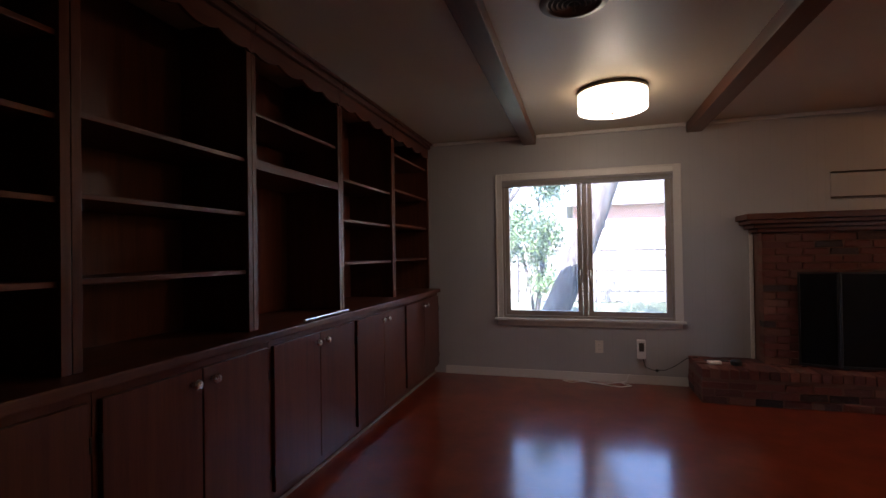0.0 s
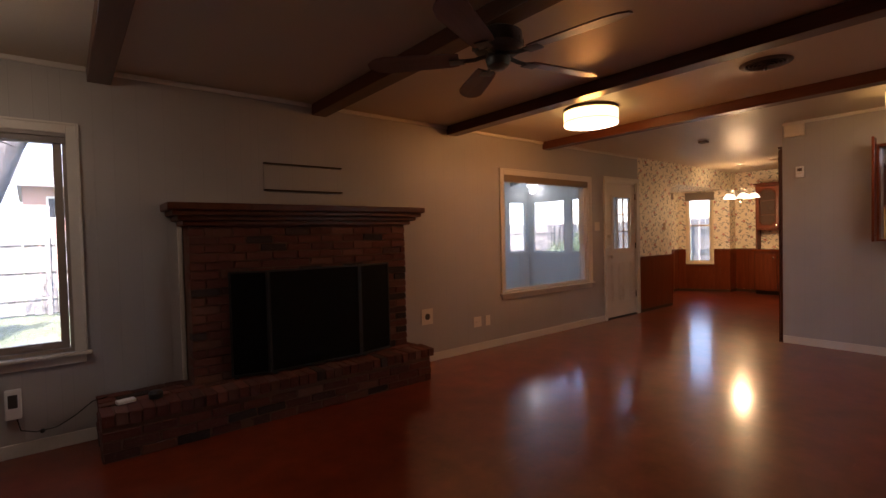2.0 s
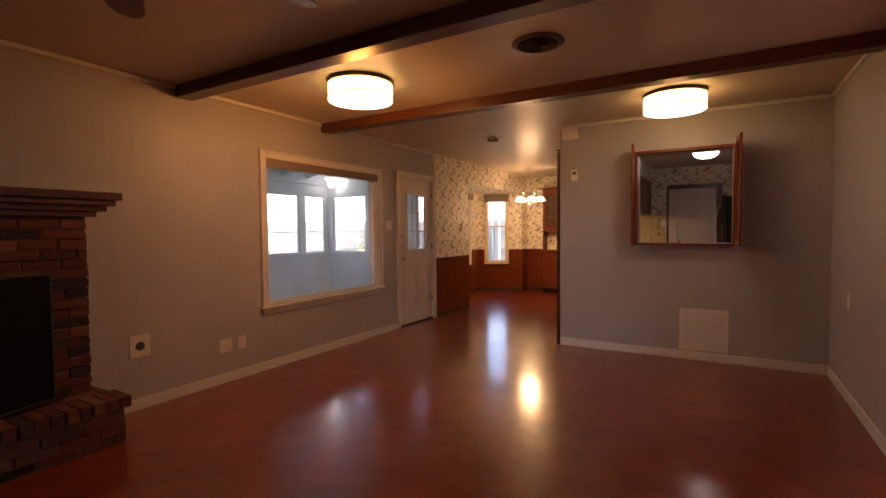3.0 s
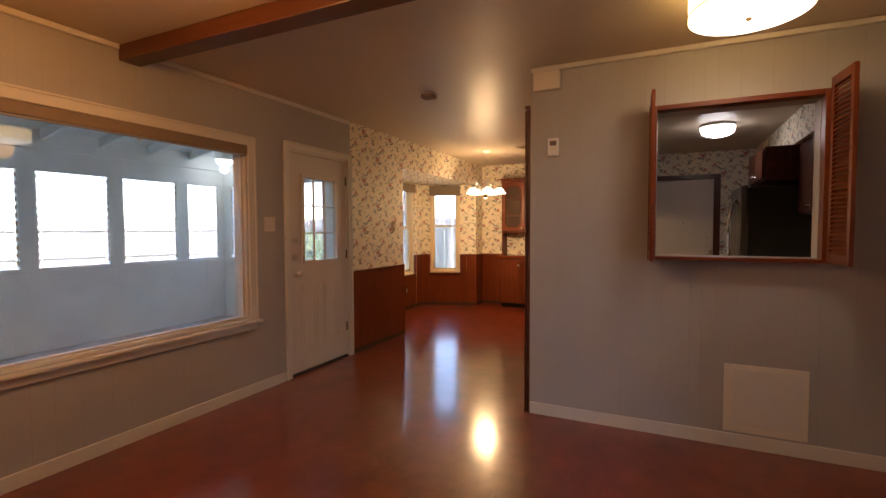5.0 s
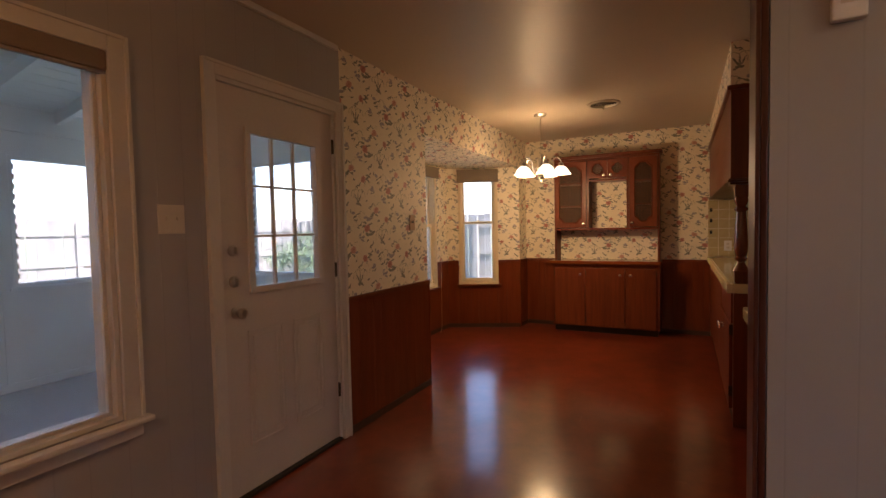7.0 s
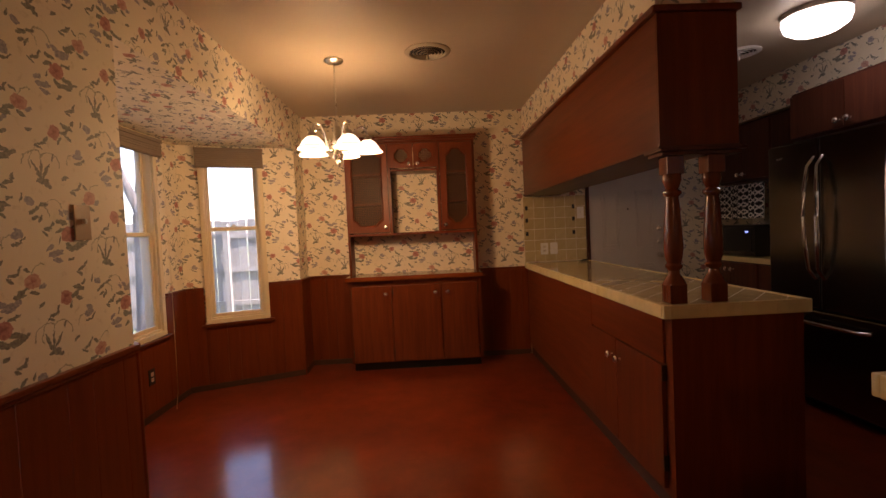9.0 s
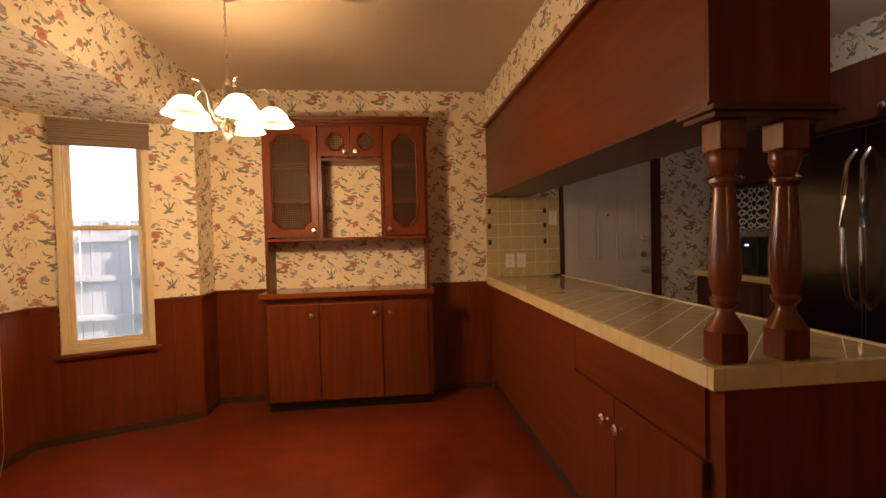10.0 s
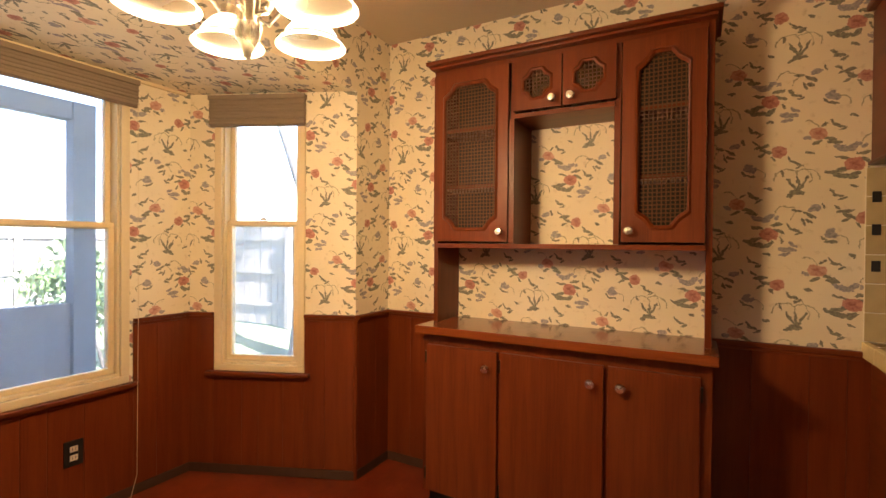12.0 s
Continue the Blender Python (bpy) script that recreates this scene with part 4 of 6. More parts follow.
tagged(part("power_cord", bm, M_BLACK, None, "", True), "thin black cord running up to the hearth", "cord")
bm = bmesh.new()
pts = [(0.55, YN - 0.03, 0.09), (0.52, YN - 0.03, 0.02), (0.40, YN - 0.06, 0.006), (0.22, YN - 0.10, 0.006), (0.12, YN - 0.06, 0.006), (0.02, YN - 0.12, 0.006), (-0.06, YN - 0.06, 0.006), (0.10, YN - 0.05, 0.012), (0.34, YN - 0.14, 0.006), (0.46, YN - 0.18, 0.006), (0.56, YN - 0.12, 0.006), (0.48, YN - 0.05, 0.01)]
tube(bm, pts, 0.004, 6)
tagged(part("white_cable", bm, M_WHITE, None, "", True), "loose coiled white cable on the floor", "cable")
bm = bmesh.new()
lathe(bm, [(0.0, 0.0), (0.04, 0.0), (0.042, 0.03), (0.03, 0.045), (0.0, 0.046)], 20)
o = part("puck", bm, M_BLACK, None, "", True)
o.location = (1.36, 4.96, HZ + 0.006)
tagged(o, "round black plastic puck on the hearth", "gadget")
o = part("remote_box", boxes((-0.05, 0.05, -0.03, 0.03, 0, 0.022), bevel=0.006), M_WHITE)
o.matrix_world = pose(1.20, 4.97, HZ + 0.007, 0, 0, 12)
tagged(o, "small white plastic box on the hearth", "gadget")

# cable raceways on the wall above the mantel
for z in (1.69, 1.905):
    bm = boxes((2.20, 2.88, YN - 0.028, YN - 0.001, z - 0.006, z + 0.006), bevel=0.002)
    tagged(part("mounting_rail", bm, M_BRONZE), "thin dark wall rail above the mantel", "rail", "wall rails")
bm = boxes((2.20, 2.88, YN - 0.006, YN - 0.001, 1.70, 1.895), bevel=0.002)
tagged(part("backing_board", bm, M_PANEL), "wall-coloured backing board between the rails", "board")

# thermostat, alarm box and patch panel on the partition


def on_partition(y, z):
    return pose(XP - 0.001, y, z, 0, 0, -90)


th = new("thermostat")
th.matrix_world = on_partition(3.015, 1.885)
tagged(th, "small white wall thermostat", "thermostat")
part("body", boxes((-0.037, 0.037, -0.028, -0.0005, -0.06, 0.06), bevel=0.006), M_WHITE, th)
part("display", boxes((-0.022, 0.022, -0.030, -0.0285, 0.008, 0.04), bevel=0.001), M_VENT, th, "grey display")
part("button_row", boxes((-0.02, 0.02, -0.031, -0.0285, -0.02, -0.008), bevel=0.001), M_PLATE, th)
al = new("door_chime")
al.matrix_world = on_partition(3.06, 2.338)
tagged(al, "cream chime box high on the wall", "chime")
part("cover", boxes((-0.09, 0.09, -0.05, -0.0005, -0.065, 0.062), bevel=0.008), M_PLATE, al)
pt = new("access_panel")
pt.matrix_world = on_partition(1.765, 0.30)
tagged(pt, "unpainted access panel board above the baseboard", "panel")
part("board", boxes((-0.21, 0.21, -0.006, -0.0005, -0.205, 0.205), bevel=0.001), M_PLATE, pt)
part("cover_sheet", boxes((-0.165, 0.18, -0.010, -0.0065, -0.16, 0.18), bevel=0.001), M_TRIM, pt, "grey painted cover sheet")

# serving hatch: projecting frame and two louvred shutters folded open
hatch = thing("serving_hatch", XP, 0, 0, "dark wooden hatch frame with open louvred shutters", "hatch")
hy0, hy1, hz0, hz1 = HATCH
bm = boxes((-0.085, 0.135, hy0 - 0.045, hy0 - 0.001, hz0 - 0.022, hz1 + 0.03), (-0.085, 0.135, hy1 + 0.001, hy1 + 0.045, hz0 - 0.022, hz1 + 0.03), (-0.085, 0.135, hy0, hy1, hz1 + 0.001, hz1 + 0.03), (-0.095, 0.135, hy0, hy1, hz0 - 0.022, hz0 - 0.001), bevel=0.003)
for v in bm.verts:
    if -0.02 < v.co.x < 0.0:
        v.co.x = -0.001
part("frame", bm, M_CHERRYY, hatch)
for s, y, turn in ((0, hy1 + 0.03, 4), (1, hy0 - 0.03, 5)):
    W = hy1 - hy0
    w, hgt, t = 0.20 if s == 0 else 0.27, hz1 - hz0 + 0.10, 0.02
    bm = boxes((-w, -w + 0.035, -t / 2, t / 2, 0, hgt), (-0.036, -0.001, -t / 2, t / 2, 0, hgt), (-w + 0.0355, -0.0365, -t / 2, t / 2, 0, 0.05), (-w + 0.0355, -0.0365, -t / 2, t / 2, hgt - 0.05, hgt), bevel=0.002)
    sh = part("shutter", bm, M_CHERRY, hatch, "louvred wooden shutter")
    sh.matrix_basis = pose(-0.088, y, hz0 - 0.02, 0, 0, turn)
    slat = mesh_of("slat", boxes((-w + 0.036, -0.037, -0.0025, 0.0025, -0.014, 0.014)), M_CHERRYX)
    z = 0.065
    while z < hgt - 0.06:
        so = new("slat", slat)
        so.parent = sh
        so.matrix_basis = pose(0, 0, z, 38, 0, 0)
        z += 0.024

# ---- dining room: wainscot, bay windows ----
M_CAP = M_CHERRYX
M_BASED = plain("worn_brown_baseboard", (0.055, 0.024, 0.013), 0.6, 0.0, 30.0, 0.5, 0.3)
rng = random.Random(11)
plank_meshes = {}


def wainscot(name, m, length, top=CAP, gaps=()):
    """Plank wainscot along local x, facing local -y; gaps (a, b, sill) are lower under windows."""
    ob = new(name)
    ob.matrix_world = m
    tagged(ob, "red-brown plank wainscot with a moulded cap", "wainscot", kind="structure")
    x = 0.0
    widths = (0.095, 0.14, 0.19, 0.115, 0.165)
    i = rng.randrange(5)
    stops = sorted({0.0, length, *[g for gap in gaps for g in gap[:2]]})
    for s0, s1 in zip(stops, stops[1:]):
        mid = (s0 + s1) / 2
        h = top - 0.02
        for a, b, sill in gaps:
            if a < mid < b:
                h = sill
        x = s0
        while x < s1 - 1e-4:
            w = widths[i % 5]
            i += 1
            if s1 - x - w < 0.05:
                w = s1 - x
            key = (round(w, 4), round(h, 4))
            if key not in plank_meshes:
                bm = boxes((0.0, w - 0.0004, -0.011, -0.0008, 0.0, h - 0.05))
                bmesh.ops.bevel(bm, geom=[e for e in bm.edges if abs(e.verts[0].co.z - e.verts[1].co.z) > 0.1 and e.verts[0].co.y < -0.005], offset=0.0014, segments=1, affect="EDGES")
                plank_meshes[key] = mesh_of("plank", bm, M_PLANK)
            p = new("plank", plank_meshes[key])
            p.parent = ob
            p.matrix_basis = pose(x, 0, 0.05)
            x += w
        if h > 0.8:
            part("cap_rail", boxes((s0, s1, -0.026, -0.0008, top - 0.019, top), (s0, s1, -0.018, -0.0115, top - 0.035, top - 0.0195), bevel=0.004), M_CAP, ob)
    part("skirting", boxes((0, length, -0.016, -0.0008, 0.001, 0.049), bevel=0.003), M_BASED, ob, "worn brown skirting strip")
    return ob


wainscot("wainscot_north", pose(7.965, YN, 0), 9.04 - 7.965)
wainscot("wainscot_bay_return", pose(11.53, YN, 0), XE - 11.53)
w = wainscot("wainscot_bay_back", pose(9.41, YB, 0), 11.16 - 9.41, CAP, [(BACK[0] - 0.06 - 9.41, BACK[1] + 0.06 - 9.41, 0.55)])
# the slanted side: its inner face looks to local +y, so turn the run about
w = wainscot("wainscot_bay_east", pose(11.16, YB, 0, 0, 0, TURN_R - 180), SIDE, CAP, [(SIDE - 0.80, SIDE - 0.28, 0.55)])
wainscot("wainscot_bay_west", pose(9.04, YN, 0, 0, 0, math.degrees(math.atan2(0.87, 0.37))), SIDE)
wainscot("wainscot_east", pose(XE, YN, 0, 0, 0, -90), YN - 4.862)
wainscot("wainscot_east_corner", pose(XE, 3.634, 0, 0, 0, -90), 3.634 - 3.115)


for x in (9.04, 11.53):
    bm = bmesh.new()
    cyl(bm, x, YN, 0.001, CAP, 0.0155, None, 16)
    setting("trim_corner", bm, M_CHERRY, "wooden corner bead of the wainscot", "trim")


def double_hung(name, m, x0, x1, z0, z1, meet, label):
    """A sash window in an opening, its wall facing local -y."""
    ob = new(name)
    ob.matrix_world = m
    tagged(ob, label, "window", kind="structure")
    w = 0.036
    bm = boxes((x0 - w, x0 + 0.003, -0.02, -0.001, z0 + 0.0005, z1), (x1 - 0.003, x1 + w, -0.02, -0.001, z0 + 0.0005, z1), (x0 - w, x1 + w, -0.02, -0.001, z0 - 0.036, z0), bevel=0.004)
    part("casing", bm, M_CREAM, ob)
    part("window_sill", boxes((x0 - w - 0.035, x1 + w + 0.035, -0.05, -0.0115, z0 - 0.058, z0 - 0.037), (x0 - w - 0.01, x1 + w + 0.01, -0.03, -0.0115, z0 - 0.076, z0 - 0.0585), bevel=0.006), M_CHERRYX, ob, "red-brown wooden sill")
    bm = bmesh.new()
    jambs(bm, x0 + 0.001, x1 - 0.001, z0 + 0.001, z1 - 0.001, 0.0, 0.118, 0.013)
    part("window_frame", bm, M_CREAM, ob)
    for k, (a, b, d) in enumerate(((z0 + 0.016, meet + 0.016, 0.022), (meet - 0.016, z1 - 0.016, 0.056))):
        bm = bmesh.new()
        jambs(bm, x0 + 0.015, x1 - 0.015, a, b, d, d + 0.032, 0.026)
        sash = part("sash", bm, M_CREAM, ob)
        sliding_glass(sash, x0 + 0.038, x1 - 0.038, d + 0.014, a + 0.022, b - 0.022)
    bm = bmesh.new()
    lathe(bm, [(0.0, 0.0), (0.02, 0.0), (0.02, 0.008), (0.008, 0.016), (0.0, 0.018)], 14, Matrix.Translation(((x0 + x1) / 2, 0.034, meet + 0.019)))
    part("sash_lock", bm, M_CREAM, ob, "", True)
    return ob


def roman_shade(name, m, x0, x1, z0, z1):
    """A shade drawn up into stacked pleats under its head rail."""
    ob = new(name)
    ob.matrix_world = m
    tagged(ob, "raised brown pleated fabric shade at the window head", "blind", "bay window shades")
    part("head_rail", boxes((x0 - 0.003, x1 + 0.003, -0.06, -0.021, z1 - 0.022, z1 + 0.003), bevel=0.003), M_SHADE, ob)
    z, k = z1 - 0.0225, 0
    while z > z0 + 0.012:
        d = 0.052 + 0.004 * (k % 2) + 0.0015 * (k % 3)
        part("pleat", boxes((x0 + 0.001 * (k % 2), x1 - 0.001 * (k % 3), -d, -0.024, z - 0.0165, z), bevel=0.005), M_SHADE, ob)
        z -= 0.0168
        k += 1
    part("hem", boxes((x0, x1, -0.05, -0.026, z0 - 0.004, z - 0.001), bevel=0.004), M_SHADE, ob)
    return ob


M_BACK = pose(0, YB, 0)
double_hung("window_3", M_BACK, *BACK, 1.345, "wide cream double-hung window at the back of the bay")
roman_shade("roman_shade", M_BACK, BACK[0] - 0.05, BACK[1] + 0.06, 1.935, 2.06)
M_SIDE = pose(11.16, YB, 0, 0, 0, TURN_R - 180)
double_hung("window_4", M_SIDE, SIDE - ANG[1], SIDE - ANG[0], ANG[2], ANG[3], 1.375, "narrow cream double-hung window in the slanted side")
roman_shade("roman_shade", M_SIDE, SIDE - ANG[1] - 0.05, SIDE - ANG[0] + 0.045, 1.90, 2.06)
sticks("bay_head_strip", "beige strip along the head of the bay", "trim", M_CREAM, [(9.45, 11.13, YB - 0.02, YB - 0.001, HB - 0.018, HB - 0.001)])
bm = bmesh.new()
tube(bm, [(10.85, YB - 0.062, 1.95), (10.852, YB - 0.064, 0.9), (10.85, YB - 0.06, 0.12), (10.82, YB - 0.06, 0.012), (10.78, YB - 0.08, 0.004)], 0.0015, 6)
tagged(part("hanging_string", bm, M_CREAM, None, "", True), "thin pull cord hanging beside the window", "cord")
plate("outlet", "double outlet in a black cover plate", "outlet", pose(10.60, YB - 0.012, 0.312), 0.075, 0.115, "outlet", M_BLACK)
plate("switch_plate", "wooden switch plate on the wallpaper", "switch", pose(8.80, YN - 0.001, 1.36), 0.075, 0.12, "switch", plain("tan_wooden_plate", (0.34, 0.20, 0.085), 0.4))

# ---- hutch built against the end wall ----
M_CANE = plain("cane_webbing", (0.11, 0.045, 0.014), 0.6, 0.0, 90.0, 0.3)
HY0, HY1 = 3.635, 4.86
hc = (HY0 + HY1) / 2
hutch = thing("sideboard", XE, hc, 0, "red-brown wooden sideboard base with three doors", "cabinet", turn=-90)
# local x runs to -y of the room, local -y into the room
hw = (HY1 - HY0) / 2
dep = XE - 11.49
part("body", boxes((-hw, hw, -dep + 0.02, -0.001, 0.075, 0.841), (-hw + 0.02, hw - 0.02, -dep + 0.07, -0.001, 0.001, 0.0745)), M_CHERRY, hutch)
part("toe_kick", boxes((-hw + 0.02, hw - 0.02, -dep + 0.055, -dep + 0.069, 0.001, 0.074)), M_DARK, hutch)
seams = [-hw + 0.02, hc - 4.462, hc - 4.005, hw - 0.03]
for k in range(3):
    a, b = seams[k] + 0.008, seams[k + 1] - 0.008
    d = part("cabinet_door", boxes((a, b, -dep, -dep + 0.0195, 0.085, 0.79), bevel=0.003), M_CHERRY, hutch)
    kx = b - 0.05 if k < 2 else a + 0.05
    small_knob(d, Matrix.Translation((kx, -dep, 0.715)) @ pose(0, 0, 0, 90, 0, 0))
    hx = a - 0.004 if k < 2 else b + 0.004
    for z in (0.14, 0.70):
        part("hinge", boxes((hx - 0.004, hx + 0.004, -dep - 0.002, -dep + 0.018, z, z + 0.055), bevel=0.001), M_BRASSD, d)
tagged(part("sideboard_worktop", boxes((11.458, XE - 0.001, HY0 - 0.02, HY1 + 0.02, 0.842, 0.881), bevel=0.006), M_TOPY), "red-brown wooden counter of the hutch", "worktop")

upper = thing("china_hutch", XE, hc, 0.882, "red-brown wall hutch with cane-panelled doors", "cabinet", turn=-90)
ud = XE - 11.575
uz = 0.882
part("side_panel", boxes((-hw + 0.005, -hw + 0.027, -ud + 0.02, -0.001, 0, 2.13 - uz)), M_CHERRY, upper)
part("side_panel", boxes((hw - 0.027, hw - 0.005, -ud + 0.02, -0.001, 0, 2.13 - uz)), M_CHERRY, upper)
zb = 1.275 - uz
part("bottom_board", boxes((-hw + 0.0275, hw - 0.0275, -ud + 0.004, -0.001, zb - 0.022, zb), bevel=0.002), M_CHERRYX, upper)
part("top_board", boxes((-hw + 0.0275, hw - 0.0275, -ud + 0.02, -0.001, 2.108 - uz, 2.13 - uz)), M_CHERRYX, upper)
bm = boxes((-hw - 0.005, hw + 0.005, -ud - 0.02, -0.001, 2.1305 - uz, 2.145 - uz), bevel=0.004)
bx(bm, -hw - 0.02, hw + 0.02, -ud - 0.038, -0.001, 2.1455 - uz, 2.165 - uz, bevel=0.006)
part("crown", bm, M_CHERRYX, upper, "moulded crown")
mx0, mx1 = hc - 4.442, hc - 3.985
for x in (mx0, mx1):
    part("divider", boxes((x - 0.011, x + 0.011, -ud + 0.02, -0.001, zb + 0.001, 2.107 - uz)), M_CHERRY, upper)
mz = 1.865 - uz
part("middle_board", boxes((mx0 + 0.0115, mx1 - 0.0115, -ud + 0.004, -0.001, mz - 0.02, mz)), M_CHERRYX, upper)
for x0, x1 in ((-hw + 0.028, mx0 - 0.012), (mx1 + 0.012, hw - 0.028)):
    # back coloured near-black to imitate the shaded inside behind the cane
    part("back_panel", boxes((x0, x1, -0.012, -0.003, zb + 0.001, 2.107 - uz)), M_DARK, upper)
    for z in (1.56, 1.84):
        part("inner_shelf", boxes((x0, x1, -ud + 0.035, -0.013, z - uz - 0.018, z - uz)), M_CHERRYX, upper)


def notched(x0, x1, z0, z1, n):
    """A rectangle with stepped, scooped corners."""
    pts = []
    for cx, cz, sx, sz in ((x1, z0, -1, 1), (x1, z1, -1, -1), (x0, z1, 1, -1), (x0, z0, 1, 1)):
        arc = [(cx, cz + sz * n * 1.25), (cx + sx * n * 0.28, cz + sz * n), (cx + sx * n * 0.55, cz + sz * n * 0.85), (cx + sx * n * 0.85, cz + sz * n * 0.55), (cx + sx * n, cz + sz * n * 0.28), (cx + sx * n * 1.25, cz)]
        order = arc if (sx < 0) == (sz < 0) else arc[::-1]
        pts += order
    return pts


def cane_door(parent, x0, x1, z0, z1, y, n, margin, knob_x, knob_z):
    """A framed door with a cane field in a moulded, notched opening; its face is at local y."""
    hole = notched(x0 + margin, x1 - margin, z0 + margin, z1 - margin, n)
    cx, cz = (x0 + x1) / 2, (z0 + z1) / 2
    bm = bmesh.new()
    N = len(hole)

    def edge_point(p):
        dx, dz = p[0] - cx, p[1] - cz
        k = min((x1 - x0) / 2 / abs(dx) if dx else 1e9, (z1 - z0) / 2 / abs(dz) if dz else 1e9)
        return (cx + dx * k, cz + dz * k)

    outer = [edge_point(p) for p in hole]
    corners = [(x1, z0), (x1, z1), (x0, z1), (x0, z0)]
    for c in corners:
        j = min(range(N), key=lambda i: (outer[i][0] - c[0]) ** 2 + (outer[i][1] - c[1]) ** 2)
        outer[j] = c
    rings = []
    for yy in (y, y + 0.019):
        rings.append(([bm.verts.new((p[0], yy, p[1])) for p in outer], [bm.verts.new((p[0], yy, p[1])) for p in hole]))
    for i in range(N):
        j = (i + 1) % N
        (o0, h0), (o1, h1) = rings
        bm.faces.new((o0[i], o0[j], h0[j], h0[i]))
        bm.faces.new((o1[i], h1[i], h1[j], o1[j]))
        bm.faces.new((o0[i], o1[i], o1[j], o0[j]))
        bm.faces.new((h0[i], h0[j], h1[j], h1[i]))
    door = part("cabinet_door", bm, M_CHERRY, parent)
    bm = bmesh.new()
    loop = [Vector((p[0], y - 0.004, p[1])) for p in hole]
    ring_in = [Vector((cx + (p[0] - cx) * 0.985, y + 0.003, cz + (p[1] - cz) * 0.985)) for p in hole]
    ring_out = [Vector((p[0] + math.copysign(0.014, p[0] - cx), y + 0.0005, p[1] + math.copysign(0.014, p[1] - cz))) for p in hole]
    rows = [[bm.verts.new(v) for v in r] for r in (ring_out, [v + Vector((math.copysign(0.006, v.x - cx), -0.004, math.copysign(0.006, v.z - cz))) for v in loop], loop, ring_in)]
    for a, b in zip(rows, rows[1:]):
        for i in range(N):
            j = (i + 1) % N
            bm.faces.new((a[i], a[j], b[j], b[i]))
    part("moulding", bm, M_CHERRY, door, "raised moulding round the opening", True)
    # woven cane: crossing strands
    bm = bmesh.new()
    a0, a1, c0, c1 = x0 + margin + 0.002, x1 - margin - 0.002, z0 + margin + 0.002, z1 - margin - 0.002

    def inset(v, lo, hi):
        return min(v - lo, hi - v) < n * 0.9

    x = a0
    step = 0.0165
    while x < a1:
        e = n * 0.75 if inset(x, a0, a1) else 0.0
        bx(bm, x, x + 0.0048, y + 0.010, y + 0.0115, c0 + e, c1 - e)
        x += step
    z = c0
    while z < c1:
        e = n * 0.75 if inset(z, c0, c1) else 0.0
        bx(bm, a0 + e, a1 - e, y + 0.0118, y + 0.0133, z, z + 0.0048)
        z += step
    tagged(part("cane_panel", bm, M_CANE, door, "woven cane infill"), kind="stuff")
    small_knob(door, Matrix.Translation((knob_x, y, knob_z)) @ pose(0, 0, 0, 90, 0, 0))
    return door


zd0, zd1 = 1.285 - uz, 2.10 - uz
cane_door(upper, -hw + 0.012, mx0 - 0.018, zd0, zd1, -ud, 0.05, 0.062, mx0 - 0.05, zd0 + 0.045)
cane_door(upper, mx1 + 0.018, hw - 0.03, zd0, zd1, -ud, 0.05, 0.062, mx1 + 0.05, zd0 + 0.045)
mm = (mx0 + mx1) / 2
cane_door(upper, mx0 + 0.006, mm - 0.003, mz + 0.012, zd1, -ud, 0.032, 0.052, mm - 0.04, mz + 0.045)
cane_door(upper, mm + 0.003, mx1 - 0.006, mz + 0.012, zd1, -ud, 0.032, 0.052, mm + 0.04, mz + 0.045)
for x in (mx0, mx1):
    part("face_stile", boxes((x - 0.012, x + 0.012, -ud + 0.002, -ud + 0.0195, zb + 0.001, mz - 0.021)), M_CHERRY, upper)

# ---- peninsula ----
PX, PY0, PY1 = 9.065, 2.51, 3.15
CZ = 0.917
pen = thing("peninsula_cabinet", 0, 0, 0, "red-brown wooden peninsula cabinet", "cabinet")
part("body", boxes((PX + 0.025, XE - 0.001, PY0 + 0.03, PY1 - 0.040, 0.07, CZ - 0.056), (PX + 0.045, XE - 0.001, PY0 + 0.06, PY1 - 0.06, 0.001, 0.0695)), M_CHERRYX, pen)
part("end_panel", boxes((PX + 0.012, PX + 0.0245, PY0 + 0.03, PY1 - 0.0395, 0.001, CZ - 0.056)), M_CHERRY, pen)
for a, b in ((9.14, 9.632), (9.638, 10.02)):
    d = part("cabinet_door", boxes((a, b, PY1 - 0.0395, PY1 - 0.020, 0.10, 0.65), bevel=0.003), M_CHERRY, pen)
    kx = 9.583 if a < 9.5 else 9.688
    small_knob(d, Matrix.Translation((kx, PY1 - 0.02, 0.555)) @ TOY)
    if a < 9.5:
        for z in (0.18, 0.58):
            part("hinge", boxes((a - 0.010, a - 0.002, PY1 - 0.0395, PY1 - 0.018, z, z + 0.07), bevel=0.001), M_BRASSD, d)
part("face_board", boxes((10.024, XE - 0.001, PY1 - 0.0395, PY1 - 0.028, 0.10, CZ - 0.057), (9.14, 10.0235, PY1 - 0.0395, PY1 - 0.030, 0.657, CZ - 0.057)), M_CHERRYX, pen)
part("skirting", boxes((PX + 0.03, XE - 0.001, PY1 - 0.0595, PY1 - 0.045, 0.001, 0.069)), M_BASED, pen)


def tile_material(name, a, b, rough):
    g = Graph(name)
    rnd = g.add("ObjectInfo", 5)
    n = g.noise(g.obj(), 18.0, 4)
    c = g.mix(rnd, a, b)
    c = g.mix(g.math("MULTIPLY", g.step(n, 0.4, 0.7), 0.2), c, (0.34, 0.25, 0.13))
    return g.done(c, rough, 0.0, g.bump(n, 0.03, 0.002))


